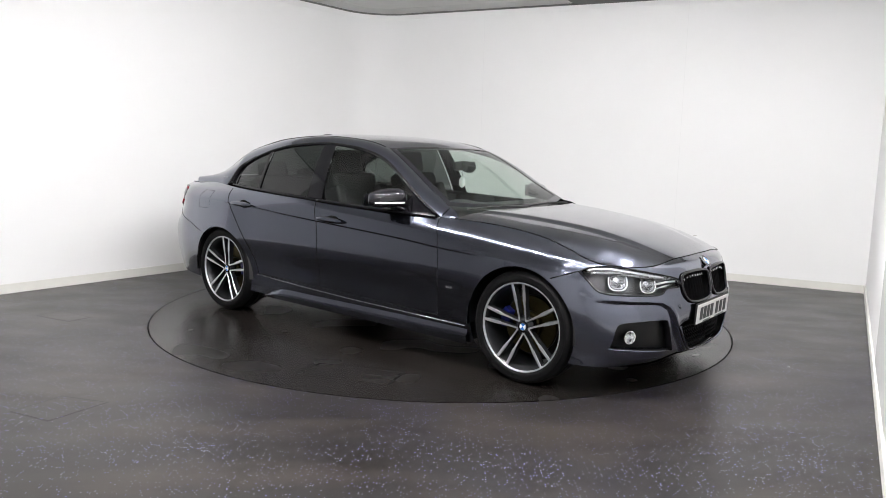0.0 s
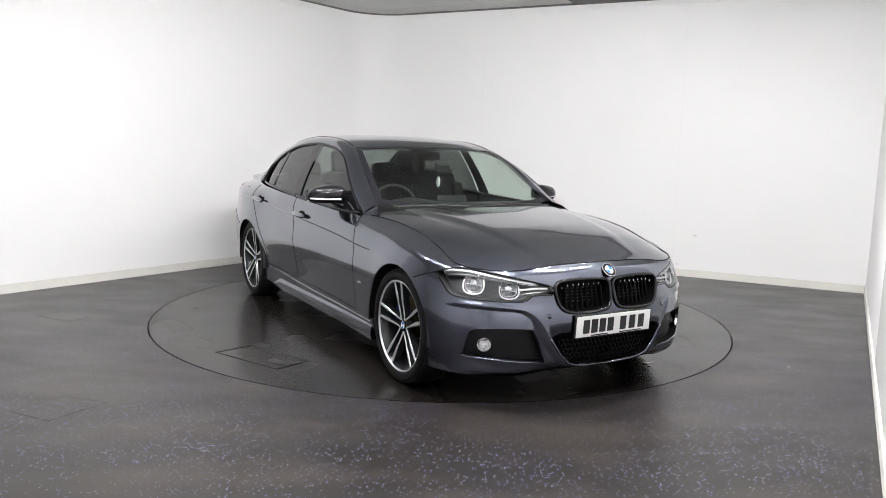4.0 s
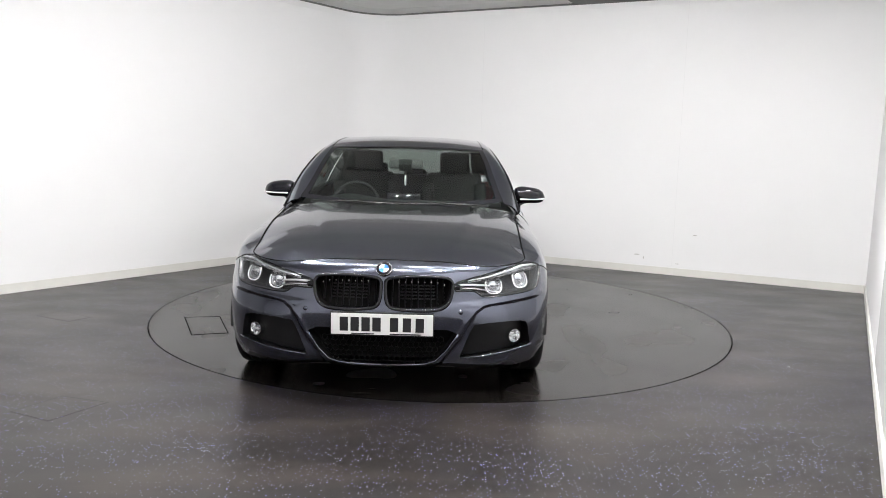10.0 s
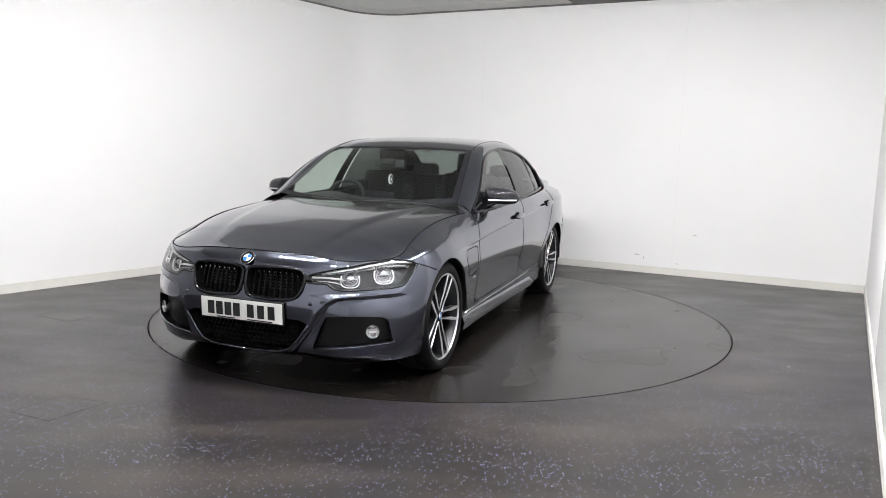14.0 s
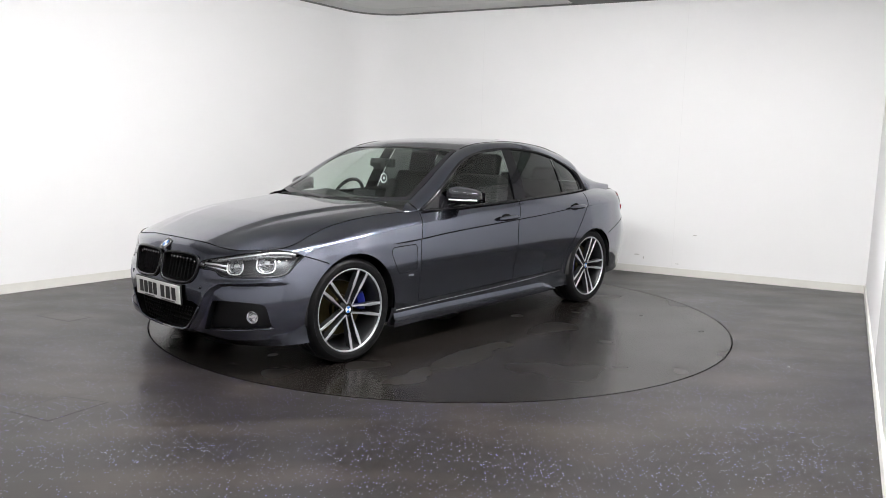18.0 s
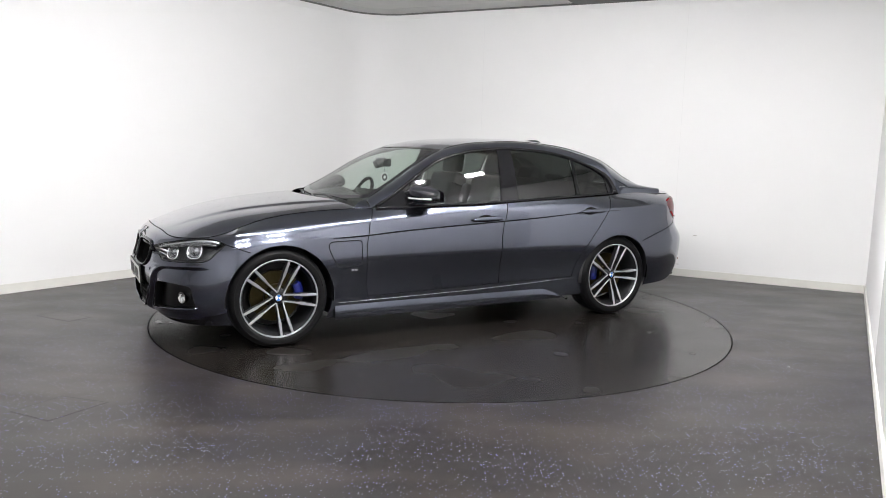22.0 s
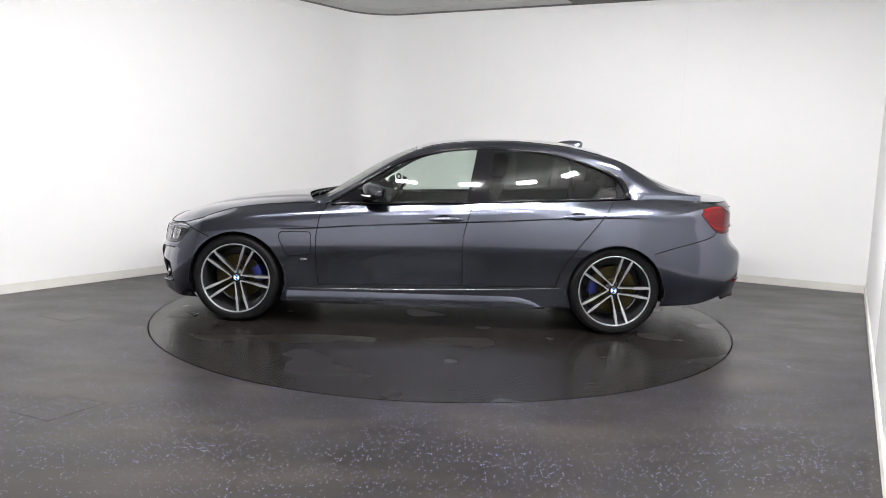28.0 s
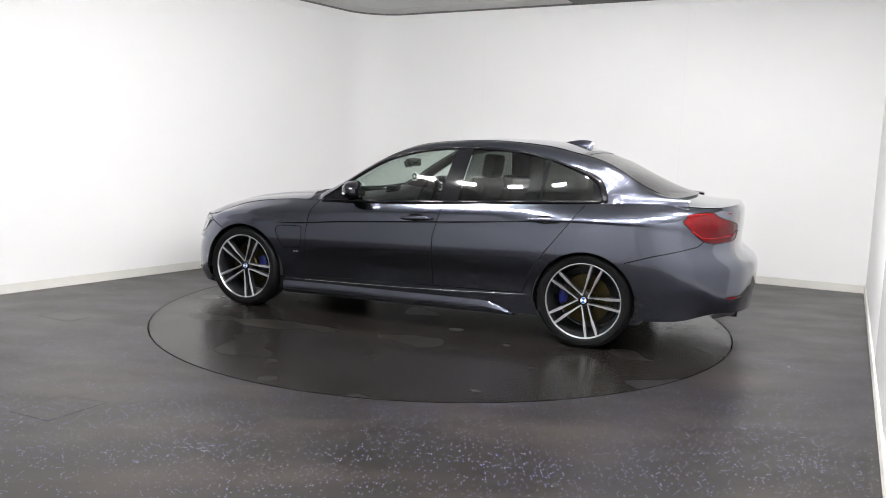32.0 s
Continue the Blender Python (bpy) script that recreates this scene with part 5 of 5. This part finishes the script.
    f = [(i * nseg + j, i * nseg + (j + 1) % nseg, i * nseg + nseg + (j + 1) % nseg, i * nseg + nseg + j) for i in range(nring - 1) for j in range(nseg)]
    f += [tuple(range(nseg)), tuple((nring - 1) * nseg + j for j in range(nseg))]
    mir = cpart("door_mirror", recalc(v, f, "door_mirror", M_BLACK, 70), "gloss black door mirror")
    v, f = tube([(.47, side * .800, .915), (.44, side * .835, .935), (.41, side * .875, .955), (.39, side * .90, .965)], .021, 10, flat=.8)
    cpart("mirror_arm", mesh("mirror_arm", v, f, M_BLACK), "", mir)
    v, f = tube([(.405 - .06 * t + .095 * (1 - abs(2 * t - 1)**3.2)**.5 * (1 - .30 * t) * .92, side * (.795 + .25 * t), .978) for t in np.linspace(.22, .95, 14)], .0065, 6)
    cpart("turn_signal", mesh("turn_signal", v, f, M_BWHITE), "white turn signal strip", mir)
    v = [(.306 - .03 * t - .004, side * (.850 + .165 * t), 1.008 - .02 * t + dz * (.05 - .012 * t)) for t in np.linspace(0, 1, 9) for dz in (-1, 1)]
    cpart("mirror_glass", mesh("mirror_glass", v, grid_faces(9, 2), M_CHROME), "mirror glass", mir)

# front plate with plain bars, badge, C-post lettering as bars
bm = bmesh.new()
box(bm, (.008, .524, .112), (0, 0, 0), bevel=.003)
PL = OFF @ pose(2.190, 0, .4265, 0, 3, 0)
plate = part("number_plate", bm, M_PLATE, car, "white number plate with plain black bars", smooth=False, m=PL)
for i, y in enumerate((-.196, -.140, -.084, -.028, .062, .128, .194)):
    bm = bmesh.new()
    box(bm, (.003, .043, .074), (.0045, -y * -1, 0), bevel=.001)
    part("bar", bm, M_INK, plate, smooth=False)
bm = bmesh.new()
box(bm, (.012, .536, .124), (-.006, 0, 0), bevel=.004)
part("plate_holder", bm, M_PLASTIC, plate, "black plate holder")
for y, w in ((-.10, .12), (.12, .16)):
    bm = bmesh.new()
    box(bm, (.003, w, .006), (.0035, y, -.050))
    part("bar", bm, M_INK, plate, smooth=False)
c = body_point([0.0], [.706], .004)[0]
roundel(.041, bonnet_ob, pose(c[0] + .004, 0, .708) @ pose(0, 0, 0, 0, -42, 0) @ pose(0, 0, 0, 0, 0, -90))
for side in (1, -1):
    for x in (-1.545, -1.56, -1.575, -1.59, -1.605):
        bm = bmesh.new()
        box(bm, (.011, .004, .012), (x, side * (float(np.interp(x, [-1.7, -1.5], [.705, .742])) + .008), 1.046), (side * -24, 0, 0))
        part("script_bar", bm, M_SILVER, BODY["quarter_panel", side], smooth=False)
    for x, w in ((.905, .016), (.878, .026)):
        bm = bmesh.new()
        yb = body_point([float(s_of_x(x))], [.492])[0][1]
        box(bm, (w, .004, .013), (x, side * (yb + .001), .492), bevel=.001)
        part("script_bar", bm, M_SILVER, BODY["front_fender", side], smooth=False)

# shark-fin aerial
v = []
for t, w, h in ((0, .006, .004), (.25, .020, .022), (.5, .026, .038), (.75, .026, .050), (.92, .024, .054), (1.0, .018, .044)):
    x = -1.02 - .215 * t
    z0 = float(ROOF_MID(x)) - .003
    v += [(x, -w, z0), (x - .004, -w * .55, z0 + h * .7), (x - .006, 0, z0 + h), (x - .004, w * .55, z0 + h * .7), (x, w, z0)]
f = grid_faces(6, 5) + [tuple(25 + j for j in range(5))]
cpart("aerial", recalc(v, f, "aerial", M_PAINT, 50), "body-coloured shark-fin aerial", roof)
# cowl and wipers
v = []
for i in range(33):
    cc = -1 + i / 16
    c = abs(cc)
    y = cc * .73
    v += [(.995 - .19 * c**2.2, y, .895), (.93 - .17 * c**2.2, y, .900), (.86 - .16 * c**2, y, .905 + .01 * c), (.80 - .14 * c**2, y, .93)]
cowl = cpart("cowl", mesh("cowl", v, grid_faces(33, 4), M_PLASTIC), "black plastic scuttle under the windscreen")
for y0, y1, x0, x1 in ((.60, -.02, .835, .875), (-.02, -.62, .90, .80)):
    pts = []
    for t in np.linspace(0, 1, 14):
        y = y0 + (y1 - y0) * t
        x = x0 + (x1 - x0) * t + .02 * math.sin(math.pi * t)
        pts.append((x, y, .948 + .012 * math.sin(math.pi * t)))
    v, f = tube(pts, .006, 6)
    w = cpart("wiper", mesh("wiper", v, f, M_PLASTIC), "black wiper blade")
    v, f = tube([(pts[7][0], pts[7][1], .962), (pts[3][0] + .04, pts[3][1], .955), (.93, pts[1][1], .925)], .008, 6)
    cpart("wiper_arm", mesh("wiper_arm", v, f, M_PLASTIC), "", w)
# exhaust and rear details
for side in (1, -1):
    v, f = lathe([(.030, .0), (.038, -.004), (.040, .004), (.040, .10)], 24, "x")
    cpart("tailpipe", mesh("tailpipe", [(p[0] - 2.375, p[1] + side * .48, p[2] + .285) for p in v], f, M_DARKALLOY), "dark steel tailpipe", BODY["rear_bumper", side])
    bar("reflector_strip", fx((-2.33, .40)) + fr((.64, .402), (.56, .405)), .002, .012, side, M_RED, BODY["rear_bumper", side], "red reflector", flat=.6)
    v, f = tube(on_body(fr((.75, .275), (.6, .285), (.3, .285), (.0, .285)), -.012, side), .014, 6)
    cpart("diffuser", mesh("diffuser", v, f, M_PLASTIC), "black rear diffuser", BODY["rear_bumper", side])


# ---- car: inside ----
def cushion(name, size, at, rot, material, parent, bevel=.04, label=""):
    bm = bmesh.new()
    box(bm, size, (0, 0, 0), (0, 0, 0), 0)
    bmesh.ops.bevel(bm, geom=list(bm.edges), offset=bevel, segments=4, affect="EDGES", profile=.6)
    return part(name, bm, material, parent, label, m=(OFF if parent is car else Matrix()) @ pose(*at, *rot))


for side in (1, -1):
    y = side * .37
    seat = cushion("front_seat", (.52, .52, .16), (-.10, y, .50), (0, -8, 0), M_CLOTH, car, .05, "black leather front seat")
    inv = pose(-.10, y, .50, 0, -8, 0).inverted()
    for nm, size, at, rot, bev in (("backrest", (.14, .47, .62), (-.43, y, .82), (0, -18, 0), .055), ("headrest", (.10, .25, .18), (-.555, y, 1.205), (0, -10, 0), .04),
                                   ("side_bolster", (.16, .10, .48), (-.385, y + .22, .80), (0, -18, 0), .04), ("side_bolster", (.16, .10, .48), (-.385, y - .22, .80), (0, -18, 0), .04)):
        bm = bmesh.new()
        box(bm, size)
        bmesh.ops.bevel(bm, geom=list(bm.edges), offset=bev, segments=4, affect="EDGES", profile=.6)
        part(nm, bm, M_CLOTH, seat, m=inv @ pose(*at, *rot))
    for dy in (-.05, .05):
        v, f = tube([(-.50, y + dy, 1.08), (-.545, y + dy, 1.16)], .007, 8)
        piece("headrest_post", mesh("headrest_post", v, f, M_CHROME), seat, "chrome headrest post", inv)
bench = cushion("rear_seat", (.48, 1.26, .16), (-.98, 0, .52), (0, -6, 0), M_CLOTH, car, .05, "black leather rear bench")
inv = pose(-.98, 0, .52, 0, -6, 0).inverted()
for nm, size, at, rot, bev in (("backrest", (.16, 1.24, .56), (-1.27, 0, .80), (0, -24, 0), .05), ("headrest", (.11, .26, .16), (-1.40, .40, 1.10), (0, -15, 0), .045),
                               ("headrest", (.11, .26, .16), (-1.40, -.40, 1.10), (0, -15, 0), .045), ("headrest", (.10, .22, .10), (-1.41, 0, 1.07), (0, -15, 0), .04),
                               ("parcel_shelf", (.56, 1.2, .03), (-1.66, 0, 1.005), (0, 0, 0), .01)):
    bm = bmesh.new()
    box(bm, size)
    bmesh.ops.bevel(bm, geom=list(bm.edges), offset=bev, segments=3, affect="EDGES", profile=.6)
    part(nm, bm, M_CLOTH, bench, m=inv @ pose(*at, *rot))
# dashboard: a rounded sill across the cabin with an instrument hood
v = []
prof = [(.80, .90), (.68, .945), (.56, .955), (.48, .94), (.44, .90), (.43, .82), (.46, .70), (.52, .60), (.60, .50)]
for i in range(25):
    y = -.70 + 1.4 * i / 24
    lift = .035 * math.exp(-((y + .37) / .17)**2)
    v += [(x - .06 * (abs(y) / .7)**2, y, z + (lift if k in (2, 3) else 0)) for k, (x, z) in enumerate(prof)]
dash = cpart("dashboard", recalc(v, grid_faces(25, 9), "dashboard", M_PLASTIC, 60), "black dashboard with an instrument hood")
bm = bmesh.new()
box(bm, (.02, .24, .09), (.49, 0, .955), (0, -12, 0), bevel=.01)
part("display", bm, M_BLACK, dash, "wide centre display")
c = pose(.34, -.37, .905, 0, 64, 0)
v, f = lathe([(.17 + .0145 * math.cos(a), .0145 * math.sin(a)) for a in np.linspace(0, 2 * math.pi, 11)[:-1]], 48, "z", closed=True)
steer = piece("steering_wheel", mesh("steering_wheel", v, f, M_CLOTH), car, "black leather steering wheel", OFF @ c)
bm = bmesh.new()
box(bm, (.10, .13, .05), (0, 0, -.01), bevel=.02)
part("airbag_cover", bm, M_PLASTIC, steer)
for a in (90, 270, 0):
    v, f = tube([(.04 * math.cos(radians(a)), .04 * math.sin(radians(a)), -.01), (.165 * math.cos(radians(a)), .165 * math.sin(radians(a)), 0)], .014, 8, flat=.5)
    piece("steering_spoke", mesh("steering_spoke", v, f, M_SILVER), steer)
v, f = tube([(.34, -.37, .905), (.56, -.37, .80)], .035, 12)
cpart("steering_column", mesh("steering_column", v, f, M_PLASTIC), "", dash)
# rear-view mirror with a white tag hanging from it
bm = bmesh.new()
box(bm, (.035, .25, .066), (.30, 0, 1.205), (0, -8, 0), bevel=.015)
rvm = part("interior_mirror", bm, M_PLASTIC, car, "black rear-view mirror", m=OFF)
v = [(.279 + z * .02, y, 1.205 + z) for y in np.linspace(-.113, .113, 5) for z in (-.026, .026)]
cpart("mirror_glass", mesh("mirror_glass", v, grid_faces(5, 2), M_BLACK), "", rvm)
bm = bmesh.new()
box(bm, (.09, .10, .06), (.325, 0, 1.200), (0, 25, 0), bevel=.02)
part("sensor_box", bm, M_PLASTIC, rvm)
v, f = lathe([(.001, -.004), (.030, -.004), (.033, 0), (.030, .004), (.001, .004)], 32, "x")
tag = piece("hanging_tag", mesh("hanging_tag", v, f, M_BWHITE), car, "round white tag hanging from the mirror", OFF @ pose(.285, .0, 1.085, 0, 0, 82) @ Matrix.Diagonal((1, 1, 1.25, 1)))
v, f = lathe([(.010, .0045), (.021, .0055), (.024, .0045)], 28, "x")
piece("tag_print", mesh("tag_print", v, f, M_INK), tag)
v, f = tube([(.285, 0, 1.12), (.285, 0, 1.20)], .0015, 5)
cpart("tag_cord", mesh("tag_cord", v, f, M_INK), "", tag).matrix_local = (OFF @ pose(.285, .0, 1.085, 0, 0, 82) @ Matrix.Diagonal((1, 1, 1.25, 1))).inverted() @ OFF
# headlining, door cards, cabin floor
v, f = span(lambda c: .10 - .05 * c**2, lambda c: -1.28 + .02 * c**2, ROOF_MID, 20, 17, 2.6)
cpart("headlining", mesh("headlining", [(p[0], p[1] * .98, p[2] - .03) for p in v], [q[::-1] for q in f], M_HEADLINING), "pale grey headlining", roof)
for side in (1, -1):
    for key, x0, x1 in (("front_door", .68, -.33), ("rear_door", -.36, -1.25)):
        v = []
        for x in np.linspace(x0, x1, 8):
            for z in (.35, .6, .88, float(BELT(x)) + .005):
                v.append((x, side * (.80 if z < .87 else .775), z))
        cpart("door_card", mesh("door_card", v, grid_faces(8, 4), M_CLOTH), "black door trim", BODY[key, side])
bm = bmesh.new()
box(bm, (2.1, 1.5, .03), (-.35, 0, .33))
part("cabin_floor", bm, M_CLOTH, car, "black carpet", smooth=False, m=OFF)
bm = bmesh.new()
box(bm, (.9, .22, .32), (-.05, 0, .50), bevel=.03)
part("centre_console", bm, M_PLASTIC, car, "black centre console", m=OFF)


# ---- what moves ----
def turn(t):
    return -38.377 - 5.211 * t + 0.00241 * t * t


def motions():
    rows = [(float(t), pose(0, 0, 0, 0, 0, turn(t))) for t in range(33)]
    walk(turntable, rows)
    walk(car, rows)


motions()
